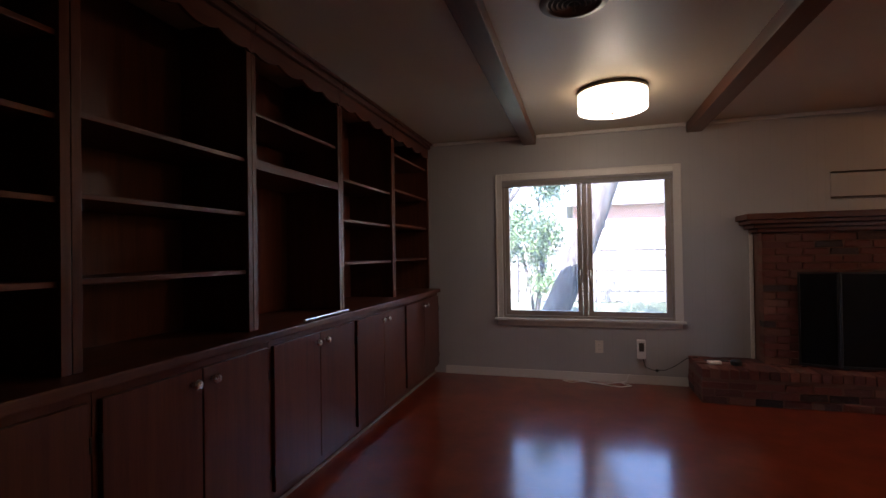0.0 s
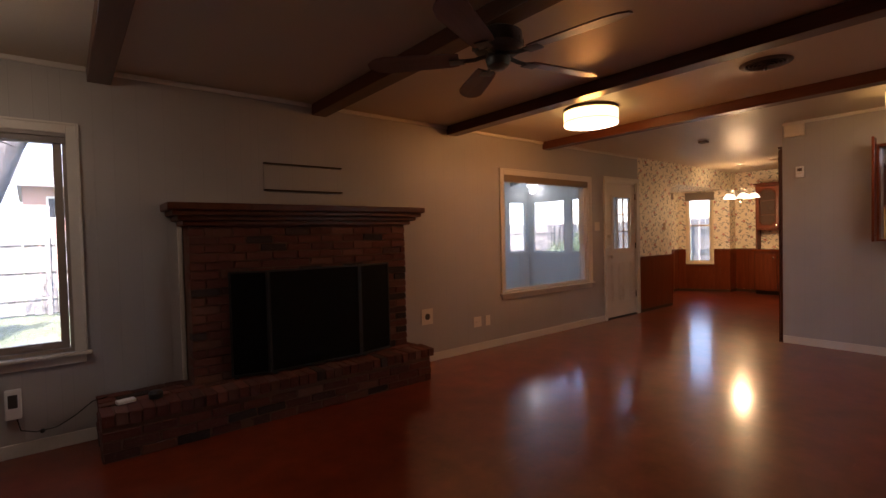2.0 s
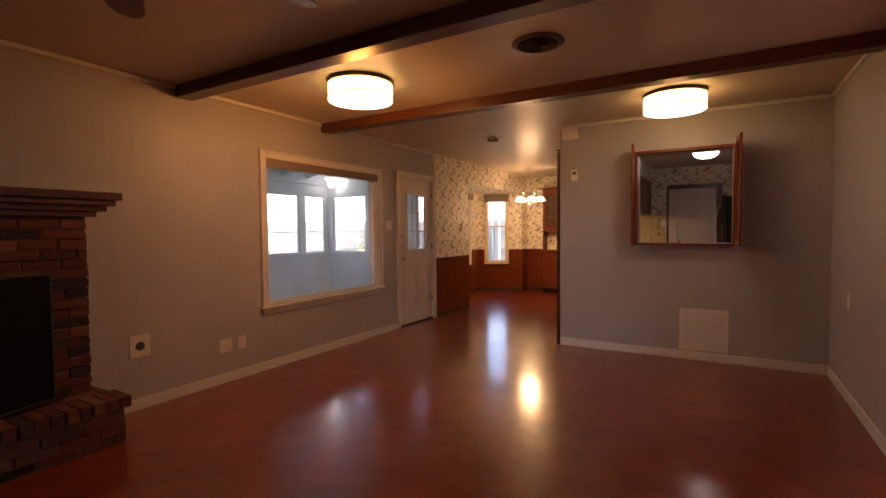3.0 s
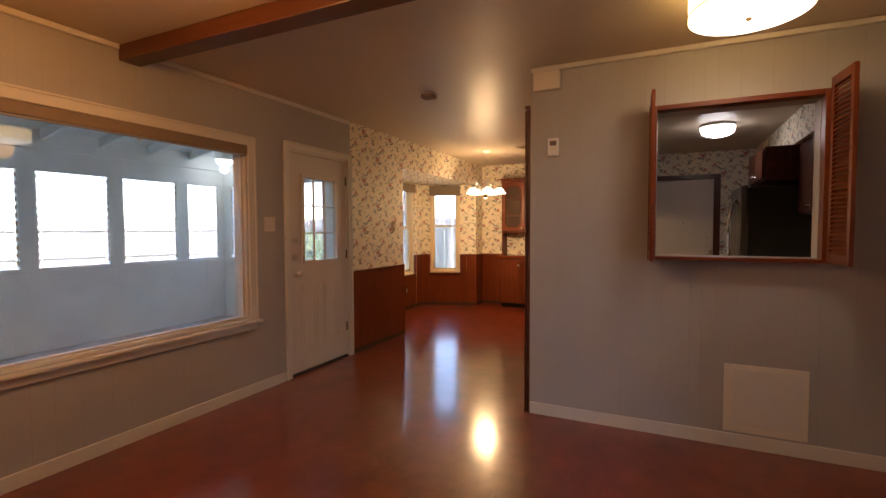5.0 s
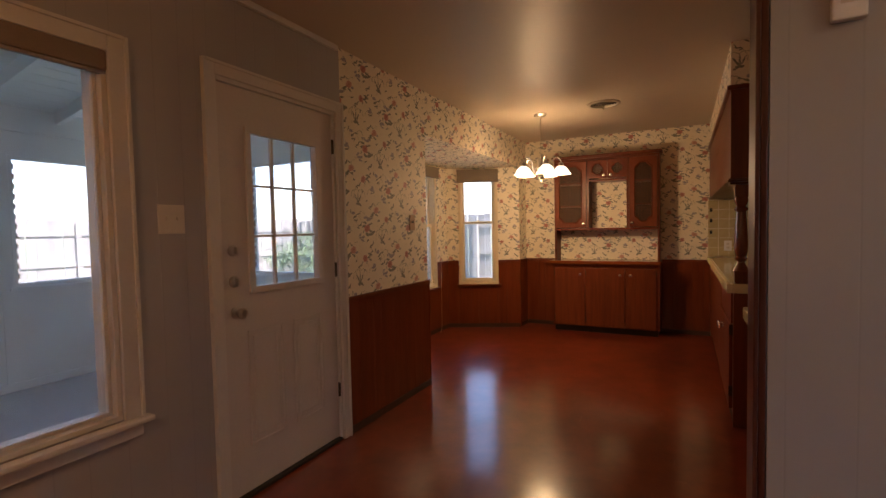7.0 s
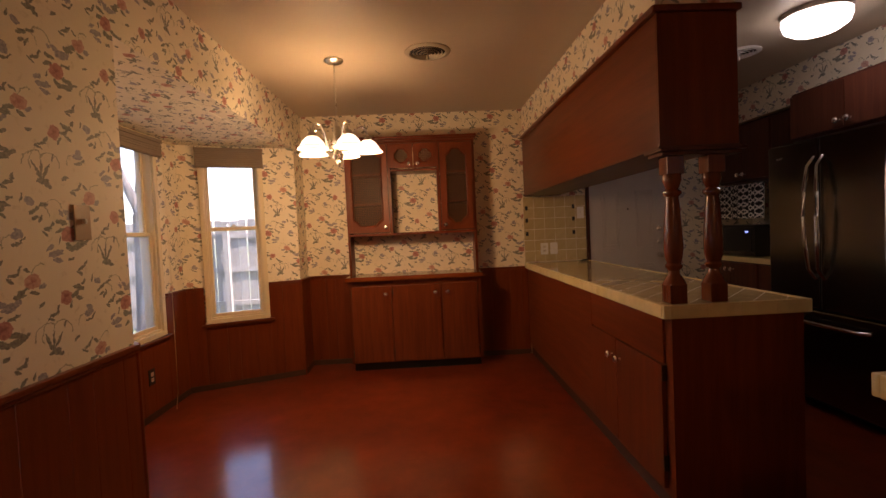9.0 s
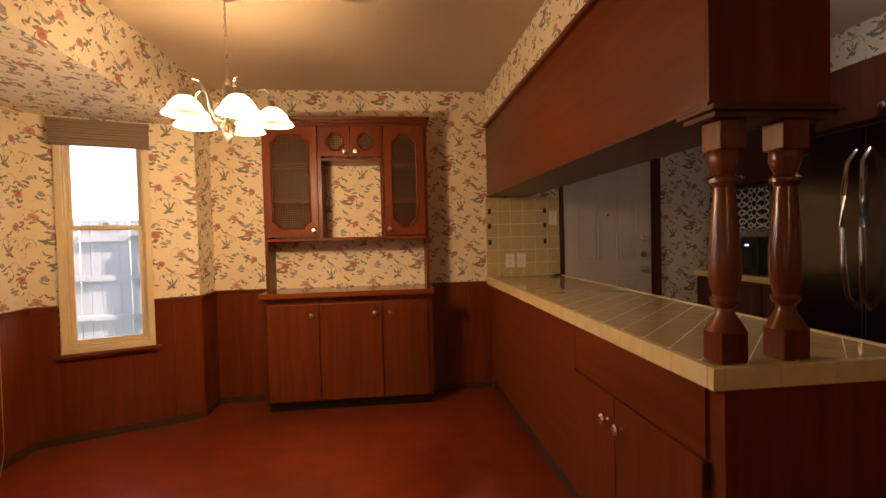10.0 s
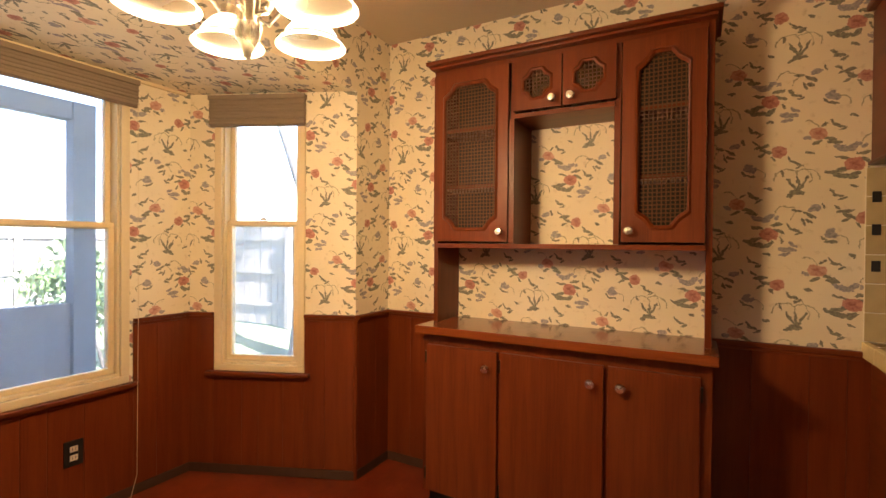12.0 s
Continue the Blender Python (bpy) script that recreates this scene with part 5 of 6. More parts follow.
M_TILE = tile_material("olive_beige_tile", (0.46, 0.35, 0.165), (0.53, 0.405, 0.20), 0.10)
M_NOSE = tile_material("cream_edge_tile", (0.72, 0.59, 0.29), (0.77, 0.64, 0.33), 0.2)
M_SPLASH = tile_material("yellow_wall_tile", (0.52, 0.42, 0.22), (0.58, 0.47, 0.26), 0.2)
M_GROUT = plain("pale_grout", (0.84, 0.78, 0.64), 0.8, 0.0, 120.0, 0.2)

counter = thing("tiled_counter", 0, 0, 0, "tiled peninsula counter in olive beige with a cream edge", "worktop")
part("grout_bed", boxes((PX + 0.024, XE - 0.002, PY0 + 0.024, PY1 - 0.024, CZ - 0.053, CZ - 0.0005)), M_GROUT, counter)
# cream edge tiles along the long side, the end and the kitchen side
T = 0.152
x = PX + 0.0265
while x < XE - 0.01:
    w = min(T, XE - 0.002 - x)
    for y0, y1 in ((PY1 - 0.0235, PY1), (PY0, PY0 + 0.0235)):
        part("edge_tile", boxes((x, x + w - 0.0005, y0, y1, CZ - 0.054, CZ + 0.004), bevel=0.0035), M_NOSE, counter)
    x += w
y = PY0
while y < PY1 - 0.01:
    w = min(T, PY1 - y)
    part("edge_tile", boxes((PX, PX + 0.0235, y, y + w - 0.0005, CZ - 0.054, CZ + 0.004), bevel=0.0035), M_NOSE, counter)
    y += w
# field tiles laid on the diagonal, clipped at the border
fx0, fx1, fy0, fy1 = PX + 0.0265, XE - 0.003, PY0 + 0.0265, PY1 - 0.0265


def clip(poly, axis, lim, keep_above):
    out = []
    for i in range(len(poly)):
        p, q = poly[i], poly[(i + 1) % len(poly)]
        ip = (p[axis] >= lim) == keep_above
        iq = (q[axis] >= lim) == keep_above
        if ip:
            out.append(p)
        if ip != iq:
            t = (lim - p[axis]) / (q[axis] - p[axis])
            out.append((p[0] + (q[0] - p[0]) * t, p[1] + (q[1] - p[1]) * t))
    return out


D = 0.1016
half = D / 2 - 0.0015
ux, uy = math.sqrt(0.5), math.sqrt(0.5)
for i in range(-30, 60):
    for j in range(-30, 60):
        cx = fx0 + (i + j) * D * ux
        cy = fy0 + (j - i) * D * uy
        if not (fx0 - 0.2 < cx < fx1 + 0.2 and fy0 - 0.2 < cy < fy1 + 0.2):
            continue
        sq = [(cx + (a * ux - b * uy) * half, cy + (a * uy + b * ux) * half) for a, b in ((-1, -1), (1, -1), (1, 1), (-1, 1))]
        for ax, lim, up in ((0, fx0, True), (0, fx1, False), (1, fy0, True), (1, fy1, False)):
            if sq:
                sq = clip(sq, ax, lim, up)
        if len(sq) < 3:
            continue
        area = abs(sum(sq[k][0] * sq[(k + 1) % len(sq)][1] - sq[(k + 1) % len(sq)][0] * sq[k][1] for k in range(len(sq)))) / 2
        if area < 0.0006:
            continue
        bm = bmesh.new()
        prism(bm, sq, CZ - 0.0048, CZ)
        part("tile", bm, M_TILE, counter)

# backsplash tiles on the end wall
splash = thing("backsplash", XE, 0, 0, "yellow-beige square wall tiles with small dark inserts", "tiles")
splash["kind"] = "structure"
part("grout_bed", boxes((-0.008, -0.001, 2.517, 3.145, CZ + 0.005, 1.568)), M_GROUT, splash)
tw = 0.107
ny, nz = 6, 6
th_ = (1.568 - CZ - 0.006) / nz
tm = mesh_of("tile", boxes((-0.013, -0.0085, -0.0508, 0.0508, -th_ / 2 + 0.0018, th_ / 2 - 0.0018), bevel=0.002), M_SPLASH)
for i in range(ny):
    for j in range(nz):
        o = new("tile", tm)
        o.parent = splash
        o.matrix_basis = pose(0, 2.518 + (i + 0.5) * 0.1045, CZ + 0.006 + (j + 0.5) * th_)
for yy in (3.115, 2.645):
    for z in (1.203, 1.337, 1.458):
        part("insert", boxes((-0.0165, -0.0135, yy - 0.013, yy + 0.013, z - 0.02, z + 0.02), bevel=0.001), M_BLACK, splash, "small dark tile insert")
E_WALL = lambda y, z: pose(XE - 0.0137, y, z, 0, 0, -90)
plate("outlet", "white double outlet on the tiles", "outlet", E_WALL(2.948, 1.049), 0.075, 0.115, "outlet", M_WHITE)
plate("switch_plate", "white switch beside the outlet", "switch", E_WALL(2.853, 1.049), 0.075, 0.115, "switch", M_WHITE)
plate("switch_plate", "white light switch on the tiles", "switch", E_WALL(2.575, 1.394), 0.07, 0.115, "switch", M_WHITE)
bm = bmesh.new()
tube(bm, [(11.62, 2.66, CZ + 0.006), (11.68, 2.60, CZ + 0.012), (11.72, 2.545, CZ + 0.008)], [0.004, 0.009, 0.006], 8)
tagged(part("pen", bm, M_BLACK, None, "", True), "dark pen lying on the tiled counter", "pen")

# hanging soffit cabinet over the peninsula
soff = thing("hanging_soffit", 0, 0, 0, "boxed red-brown wooden soffit hanging over the peninsula", "soffit")
SX, SY0, SY1, SZ0, SZ1 = 9.11, 2.79, 3.13, 1.577, 2.14
part("body", boxes((SX, XE - 0.001, SY0, SY1, SZ0 + 0.012, SZ1), bevel=0.003), M_CHERRYX, soff)
part("end_panel", boxes((SX - 0.010, SX - 0.0005, SY0, SY1, SZ0 + 0.012, SZ1)), M_CHERRY, soff)
part("bottom_rim", boxes((SX - 0.018, XE - 0.001, SY0 - 0.004, SY1 + 0.010, SZ0, SZ0 + 0.0115), bevel=0.003), M_OAKX, soff, "thin dark rim")
part("post_cap", boxes((9.062, 9.215, SY0 - 0.012, SY1 + 0.016, SZ0 - 0.014, SZ0 - 0.0005), (9.075, 9.20, SY0 + 0.002, SY1 + 0.004, SZ0 - 0.030, SZ0 - 0.0145), bevel=0.004), M_OAKX, soff, "stepped dark cap over the posts")
part("top_moulding", boxes((SX - 0.022, XE - 0.001, SY0 - 0.02, SY1 + 0.022, SZ1 + 0.0005, SZ1 + 0.03), bevel=0.01), M_CHERRYX, soff)
setting("wall_soffit", boxes((SX, XE - 0.001, SY0, SY1, SZ1 + 0.031, H - 0.001)), M_PAPER, "floral wallpapered bulkhead over the soffit", "wall")


M_POST = wood("dark_turned_wood", (0.085, 0.016, 0.005), (0.18, 0.042, 0.011), 0.2, 2, 0.5)


def turned_post(x, y, hgt):
    p = thing("turned_post", x, y, CZ + 0.004, "turned red-brown wooden post on the counter", "post", "peninsula posts")
    s = 0.037
    part("foot_block", boxes((-s, s, -s, s, 0.0, 0.085), bevel=0.004), M_POST, p)
    part("head_block", boxes((-s, s, -s, s, hgt - 0.075, hgt), bevel=0.004), M_POST, p)
    bm = bmesh.new()
    prof = [(0.0, 0.08), (0.050, 0.080), (0.037, 0.105), (0.024, 0.125), (0.022, 0.140), (0.034, 0.152), (0.036, 0.162), (0.028, 0.172), (0.036, 0.20), (0.040, 0.24), (0.038, 0.30), (0.032, 0.38), (0.027, 0.44), (0.026, 0.455), (0.038, 0.468), (0.038, 0.478), (0.025, 0.488), (0.030, 0.50), (0.039, 0.525), (0.036, 0.55), (0.028, 0.566), (0.040, hgt - 0.078), (0.0, hgt - 0.078)]
    lathe(bm, prof, 28)
    part("shaft", bm, M_POST, p, "", True)
    return p


post = turned_post(9.13, 3.068, SZ0 - CZ - 0.035)
copy_thing(post, pose(9.13, 2.892, CZ + 0.004))

# ---- chandelier ----
M_SHADEL = glow("lit_glass_shade", (1.0, 0.84, 0.58), 0.55)
M_BULB = glow("lit_bulb", (1.0, 0.85, 0.6), 4.0)
ch = thing("chandelier", 10.343, 4.685, H, "lit brushed-nickel chandelier with five glass bell shades", "chandelier")
bm = bmesh.new()
lathe(bm, [(0.0, -0.001), (0.062, -0.001), (0.064, -0.012), (0.045, -0.026), (0.012, -0.032), (0.0, -0.034)], 28)
part("canopy", bm, M_NICKEL, ch, "round ceiling canopy", True)
bm = bmesh.new()
z = -0.036
k = 0
while z > -0.40:
    m = Matrix.Translation((0, 0, z - 0.012)) @ pose(0, 0, 0, 90, 0, 90 * (k % 2))
    pts = [m @ Vector((0.006 * math.cos(a), 0.014 * math.sin(a), 0)) for a in (math.tau * i / 10 for i in range(11))]
    tube(bm, pts, 0.0018, 5)
    z -= 0.022
    k += 1
part("chain", bm, M_NICKEL, ch, "link chain", True)
bm = bmesh.new()
lathe(bm, [(0.0, -0.40), (0.010, -0.405), (0.014, -0.43), (0.024, -0.44), (0.024, -0.53), (0.034, -0.54), (0.030, -0.56), (0.028, -0.61), (0.036, -0.625), (0.030, -0.655), (0.018, -0.675), (0.012, -0.69), (0.009, -0.705), (0.0, -0.71)], 24)
part("stem", bm, M_NICKEL, ch, "turned metal central stem", True)
for i in range(5):
    a = 72 * i + 66
    bm = bmesh.new()
    arc = [(0.02, 0, -0.60), (0.06, 0, -0.60), (0.09, 0, -0.56), (0.10, 0, -0.49), (0.135, 0, -0.445), (0.168, 0, -0.44), (0.192, 0, -0.465), (0.2, 0, -0.50)]
    tube(bm, arc, 0.006, 8)
    tube(bm, [(0.03, 0, -0.53), (0.06, 0, -0.53), (0.075, 0, -0.55), (0.065, 0, -0.565), (0.05, 0, -0.556)], 0.004, 6)
    arm = part("arm", bm, M_NICKEL, ch, "", True)
    arm.rotation_euler = (0, 0, radians(a))
    bm = bmesh.new()
    lathe(bm, [(0.0, -0.498), (0.022, -0.498), (0.028, -0.515), (0.028, -0.535), (0.0, -0.536)], 18, Matrix.Translation((0.2, 0, 0)))
    part("socket_cup", bm, M_NICKEL, arm, "", True)
    bm = bmesh.new()
    lathe(bm, [(0.030, -0.530), (0.045, -0.540), (0.066, -0.565), (0.082, -0.592), (0.098, -0.610), (0.094, -0.611), (0.078, -0.590), (0.060, -0.564), (0.040, -0.542), (0.028, -0.534)], 32, Matrix.Translation((0.2, 0, 0)))
    part("shade", bm, M_SHADEL, arm, "glowing frosted glass bell shade", True)
    bm = bmesh.new()
    lathe(bm, [(0.0845, -0.5925), (0.0865, -0.5925), (0.0885, -0.5975), (0.0865, -0.5975)], 32, Matrix.Translation((0.2, 0, 0)))
    part("rim_band", bm, M_NICKEL, arm, "thin metal band", True)
    bm = bmesh.new()
    lathe(bm, [(0.0, -0.537), (0.014, -0.54), (0.024, -0.565), (0.02, -0.585), (0.0, -0.595)], 16, Matrix.Translation((0.2, 0, 0)))
    part("light_bulb", bm, M_BULB, arm, "", True)
M_VENTC = plain("cream_vent_metal", (0.42, 0.35, 0.25), 0.4, 0.1)
round_vent(10.25, 4.06, M_VENTC, 0.15)

# ---- kitchen ----
g = Graph("dark_stainless_steel")
n = g.noise(g.stretch(g.obj(), 300.0, 300.0, 3.0), 1.0, 2)
M_STEEL = g.done(g.mix(n, (0.16, 0.14, 0.13), (0.22, 0.20, 0.185)), g.step(n, 0.3, 0.7, 0.19, 0.25), 1.0)
fr = thing("refrigerator", 10.06, 1.62, 0, "dark stainless french-door refrigerator", "refrigerator")
part("body", boxes((-0.44, 0.44, -0.72, -0.062, 0.02, 1.74), bevel=0.006), M_BLACK, fr)
for x0, x1, hx in ((-0.44, -0.003, -0.035), (0.003, 0.44, 0.035)):
    d = part("fridge_door", boxes((x0, x1, -0.06, 0.0, 0.66, 1.76), bevel=0.010), M_STEEL, fr)
    bm = bmesh.new()
    tube(bm, [(hx, 0.0, 0.86), (hx * 1.1, 0.045, 0.92), (hx * 1.35, 0.062, 1.10), (hx * 1.45, 0.066, 1.26), (hx * 1.35, 0.062, 1.42), (hx * 1.1, 0.045, 1.58), (hx, 0.0, 1.64)], 0.012, 10)
    part("handle", bm, M_CHROME, d, "bowed steel handle", True)
d = part("freezer_drawer", boxes((-0.44, 0.44, -0.06, 0.0, 0.06, 0.648), bevel=0.010), M_STEEL, fr)
bm = bmesh.new()
tube(bm, [(-0.34, 0.0, 0.57), (-0.30, 0.05, 0.575), (0.0, 0.062, 0.578), (0.30, 0.05, 0.575), (0.34, 0.0, 0.57)], 0.012, 10)
part("handle", bm, M_CHROME, d, "bowed steel handle", True)
part("badge", boxes((0.30, 0.36, 0.0005, 0.002, 1.66, 1.675)), M_CHROME, fr)

for nm, x0, x1, y1, z0, z1 in (("upper_cabinet", 9.61, 10.51, 1.45, 1.80, 2.14), ("upper_cabinet", 10.515, 11.10, 1.15, 1.56, 2.14), ("upper_cabinet", 11.105, XE - 0.002, 1.15, 1.60, 2.14), ("base_cabinet", 10.515, 11.10, 1.28, 0.001, 0.875), ("base_cabinet", 11.105, XE - 0.002, 1.28, 0.001, 0.875), ("upper_cabinet", 8.60, 9.605, 1.15, 1.45, 2.14), ("base_cabinet", 8.60, 9.605, 1.40, 0.001, 0.875)):
    c = thing(nm, (x0 + x1) / 2, 0.802, z0, "dark red-brown wooden kitchen cabinet", "cabinet", "kitchen cabinets")
    h = (x1 - x0) / 2
    part("body", boxes((-h, h, 0, y1 - 0.802 - 0.021, 0, z1 - z0)), M_OAK, c)
    for a, b in ((-h + 0.01, -0.003), (0.003, h - 0.01)):
        d = part("cabinet_door", boxes((a, b, y1 - 0.802 - 0.0205, y1 - 0.802, 0.02 if z0 > 1 else 0.09, z1 - z0 - 0.02), bevel=0.004), M_OAK, c)
        small_knob(d, Matrix.Translation((-0.04 if a < -0.01 else 0.04, y1 - 0.802, 0.07 if z0 > 1 else z1 - z0 - 0.08)) @ TOY)
for a, b, d in ((10.515, XE - 0.002, 1.31), (8.60, 9.605, 1.43)):
    bm = boxes((a, b, 0.803, d - 0.0205, 0.876, 0.915), (a, b, d - 0.02, d, 0.872, 0.919), bevel=0.004)
    tagged(part("kitchen_counter", bm, M_NOSE), "cream tiled kitchen counter", "worktop")
setting("wall_kitchen_bulkhead", boxes((8.60, XE - 0.001, 0.802, 1.20, 2.141, H - 0.001)), M_PAPER, "floral wallpapered bulkhead over the cabinets", "wall")

mw = thing("microwave", 11.46, 0.93, 0.92, "black countertop microwave oven with a steel strip", "microwave")
part("body", boxes((-0.28, 0.28, 0.0, 0.31, 0.0, 0.28), bevel=0.006), M_BLACK, mw)
part("door_glass", boxes((-0.24, 0.12, 0.3105, 0.318, 0.05, 0.26), bevel=0.003), M_SMOKED, mw)
part("steel_strip", boxes((-0.28, 0.28, 0.3105, 0.320, 0.005, 0.04), bevel=0.002), M_STEEL, mw)
part("clock_display", boxes((-0.20, -0.16, 0.3185, 0.3195, 0.215, 0.228)), glow("blue_clock_digits", (0.25, 0.35, 1.0), 0.5), mw, "small lit blue clock")


def lattice():
    g = Graph("lattice_fabric")
    s = g.t.nodes.new("ShaderNodeSeparateXYZ")
    g.put(s, 0, g.uv())
    p = g.math("SINE", g.math("MULTIPLY", g.math("ADD", s.outputs[0], s.outputs[1]), 95.0))
    q = g.math("SINE", g.math("MULTIPLY", g.math("SUBTRACT", s.outputs[0], s.outputs[1]), 95.0))
    m = g.math("GREATER_THAN", g.math("MAXIMUM", p, q), 0.75)
    return g.done(g.mix(m, (0.015, 0.015, 0.017), (0.6, 0.58, 0.54)), 0.9)


bm = bmesh.new()
n = 40
va = [bm.verts.new((11.14 + 0.62 * i / n, 1.175 + 0.014 * math.sin(i * 1.3), 1.575)) for i in range(n + 1)]
vb = [bm.verts.new((11.14 + 0.62 * i / n, 1.185 + 0.022 * math.sin(i * 1.3), 1.26 + 0.006 * math.sin(i * 0.7))) for i in range(n + 1)]
for i in range(n):
    bm.faces.new((va[i], va[i + 1], vb[i + 1], vb[i]))
got = bmesh.ops.extrude_face_region(bm, geom=list(bm.faces))
bmesh.ops.translate(bm, verts=[v for v in got["geom"] if isinstance(v, bmesh.types.BMVert)], vec=(0, 0.003, 0))
tagged(part("valance_curtain", bm, lattice(), None, "", True), "black and white lattice-print fabric valance", "curtain")

kd = thing("door_2", XE, 2.095, 0, "cream six-panel kitchen door with three locks", "door", turn=-90)
kd["kind"] = "structure"
bm = boxes((-0.387, 0.387, -0.02, -0.002, 0.01, 2.03))
raised_panels(bm, [(sx - 0.092, sx + 0.092, z0, z1) for sx in (-0.17, 0.17) for z0, z1 in ((0.20, 0.86), (1.012, 1.60), (1.70, 1.92))], -0.02)
part("slab", bm, M_DOOR, kd)
knob_at(kd, 0.32, 0.939, -0.02)
bolt_at(kd, 0.32, 1.071, -0.02)
bolt_at(kd, 0.32, 1.203, -0.02)
part("peephole", boxes((-0.008, 0.008, -0.024, -0.0205, 1.40, 1.416), bevel=0.003), M_BRASSD, kd)
sticks("door_casing_dark", "dark brown wooden door casing", "casing", M_OAK, [(XE - 0.03, XE - 0.001, 2.484, 2.515, 0, 2.11), (XE - 0.03, XE - 0.001, 1.62, 1.706, 0, 2.11), (XE - 0.03, XE - 0.001, 1.7065, 2.4835, 2.035, 2.11)])

# sink counter along the partition, with its tap
c = thing("sink_cabinet", 7.75, 0, 0, "dark red-brown wooden sink cabinet", "cabinet")
part("body", boxes((-0.428, 0.40, 0.84, 3.10, 0.07, 0.886), (-0.428, 0.36, 0.84, 3.06, 0.001, 0.0695)), M_CHERRY, c)
for a in (0.88, 1.42, 1.96, 2.50):
    part("cabinet_door", boxes((0.401, 0.42, a, a + 0.53, 0.09, 0.84), bevel=0.004), M_CHERRY, c)
bm = boxes((7.322, 8.13, 0.84, 3.128, 0.887, 0.915), (8.1305, 8.15, 0.84, 3.15, 0.865, 0.92), (7.322, 8.13, 3.1285, 3.15, 0.865, 0.92), bevel=0.006)
tagged(part("sink_counter", bm, M_NOSE), "cream tiled sink counter along the partition", "worktop")
tap = thing("sink_tap", 7.62, 2.02, 0.915, "chrome gooseneck sink tap", "tap")
bm = bmesh.new()
pts = [(0, 0, 0.0), (0, 0, 0.16)] + [(0.09 - 0.09 * math.cos(a), 0, 0.16 + 0.09 * math.sin(a)) for a in (math.pi * i / 10 for i in range(1, 11))] + [(0.18, 0, 0.13)]
tube(bm, pts, 0.011, 12)
part("spout", bm, M_CHROME, tap, "", True)
bm = bmesh.new()
lathe(bm, [(0.0, 0.0), (0.03, 0.0), (0.028, 0.012), (0.016, 0.02), (0.0, 0.02)], 20)
part("base", bm, M_CHROME, tap, "", True)
bm = bmesh.new()
tube(bm, [(0, 0.015, 0.05), (0, 0.06, 0.075)], 0.006, 8)
part("lever", bm, M_CHROME, tap, "", True)

kl = thing("kitchen_lamp", 9.82, 1.83, H, "lit round white flush ceiling lamp", "ceiling lamp")
bm = bmesh.new()
lathe(bm, [(0.0, -0.001), (0.17, -0.001), (0.17, -0.03), (0.0, -0.03)], 36)
part("base", bm, M_WHITE, kl, "", True)
bm = bmesh.new()
lathe(bm, [(0.165, -0.031), (0.168, -0.05), (0.155, -0.09), (0.11, -0.12), (0.05, -0.135), (0.0, -0.138)], 36)
part("globe", bm, glow("lit_white_globe", COOL, 1.2), kl, "glowing white glass bowl", True)
round_vent(10.46, 1.85, M_WHITE, 0.14)

# ---- roofs out of view; the slab over the house is added to block the sun ----
setting("roof", boxes((XW - 0.5, XE + 0.6, -1.6, YN + 0.14, H + 0.151, H + 0.62)), plain("sun_block_slab", (0.12, 0.11, 0.10), 0.9), "unseen flat slab over the house, added to block the sun", "roof")
bm = bmesh.new()
prism(bm, [(8.9, YN + 0.141), (11.75, YN + 0.141), (11.5, YB + 0.4), (9.1, YB + 0.4)], HB + 0.201, HB + 0.5)
setting("roof_bay", bm, M_TRIM, "small roof over the bay", "roof")

# ---- sunroom ----
SYN, SXE, SXW = 8.45, 9.0, 3.9
M_SUNP = plain("white_sunroom_paint", (0.88, 0.95, 0.93), 0.5, 0.0, 30.0, 0.1, 0.08)
M_CARPET = plain("grey_sunroom_floor", (0.36, 0.37, 0.38), 0.95, 0.0, 120.0, 0.3, 0.4)
setting("floor_sunroom", boxes((SXW, SXE, YN + 0.141, SYN, -0.12, 0.0)), M_CARPET, "grey carpeted sunroom floor", "floor")
SILL, HEAD = 0.88, 2.0
xs = [3.92, 4.74, 5.64, 6.54, 7.44, 8.32, 8.99]
wins = [(a + 0.05, b - 0.05, SILL, HEAD) for a, b in zip(xs, xs[1:])]
bm = pierced(bmesh.new(), "x", SXW, SXE + 0.1, SYN, SYN + 0.1, -0.12, 2.42, wins)
setting("wall_sunroom_north", bm, M_SUNP, "white painted sunroom wall under a row of windows", "wall")
ye = [5.46, 6.42, 7.40, 8.40]
winse = [(a + 0.06, b - 0.06, SILL, HEAD) for a, b in zip(ye, ye[1:])]
bm = pierced(bmesh.new(), "y", YN + 0.141, SYN, SXE, SXE + 0.1, -0.12, 2.85, winse)
setting("wall_sunroom_east", bm, M_SUNP, "white painted sunroom end wall with windows", "wall")
setting("wall_sunroom_west", boxes((SXW - 0.1, SXW, YN + 0.141, SYN, -0.12, 2.85)), M_SUNP, "white painted sunroom end wall", "wall")


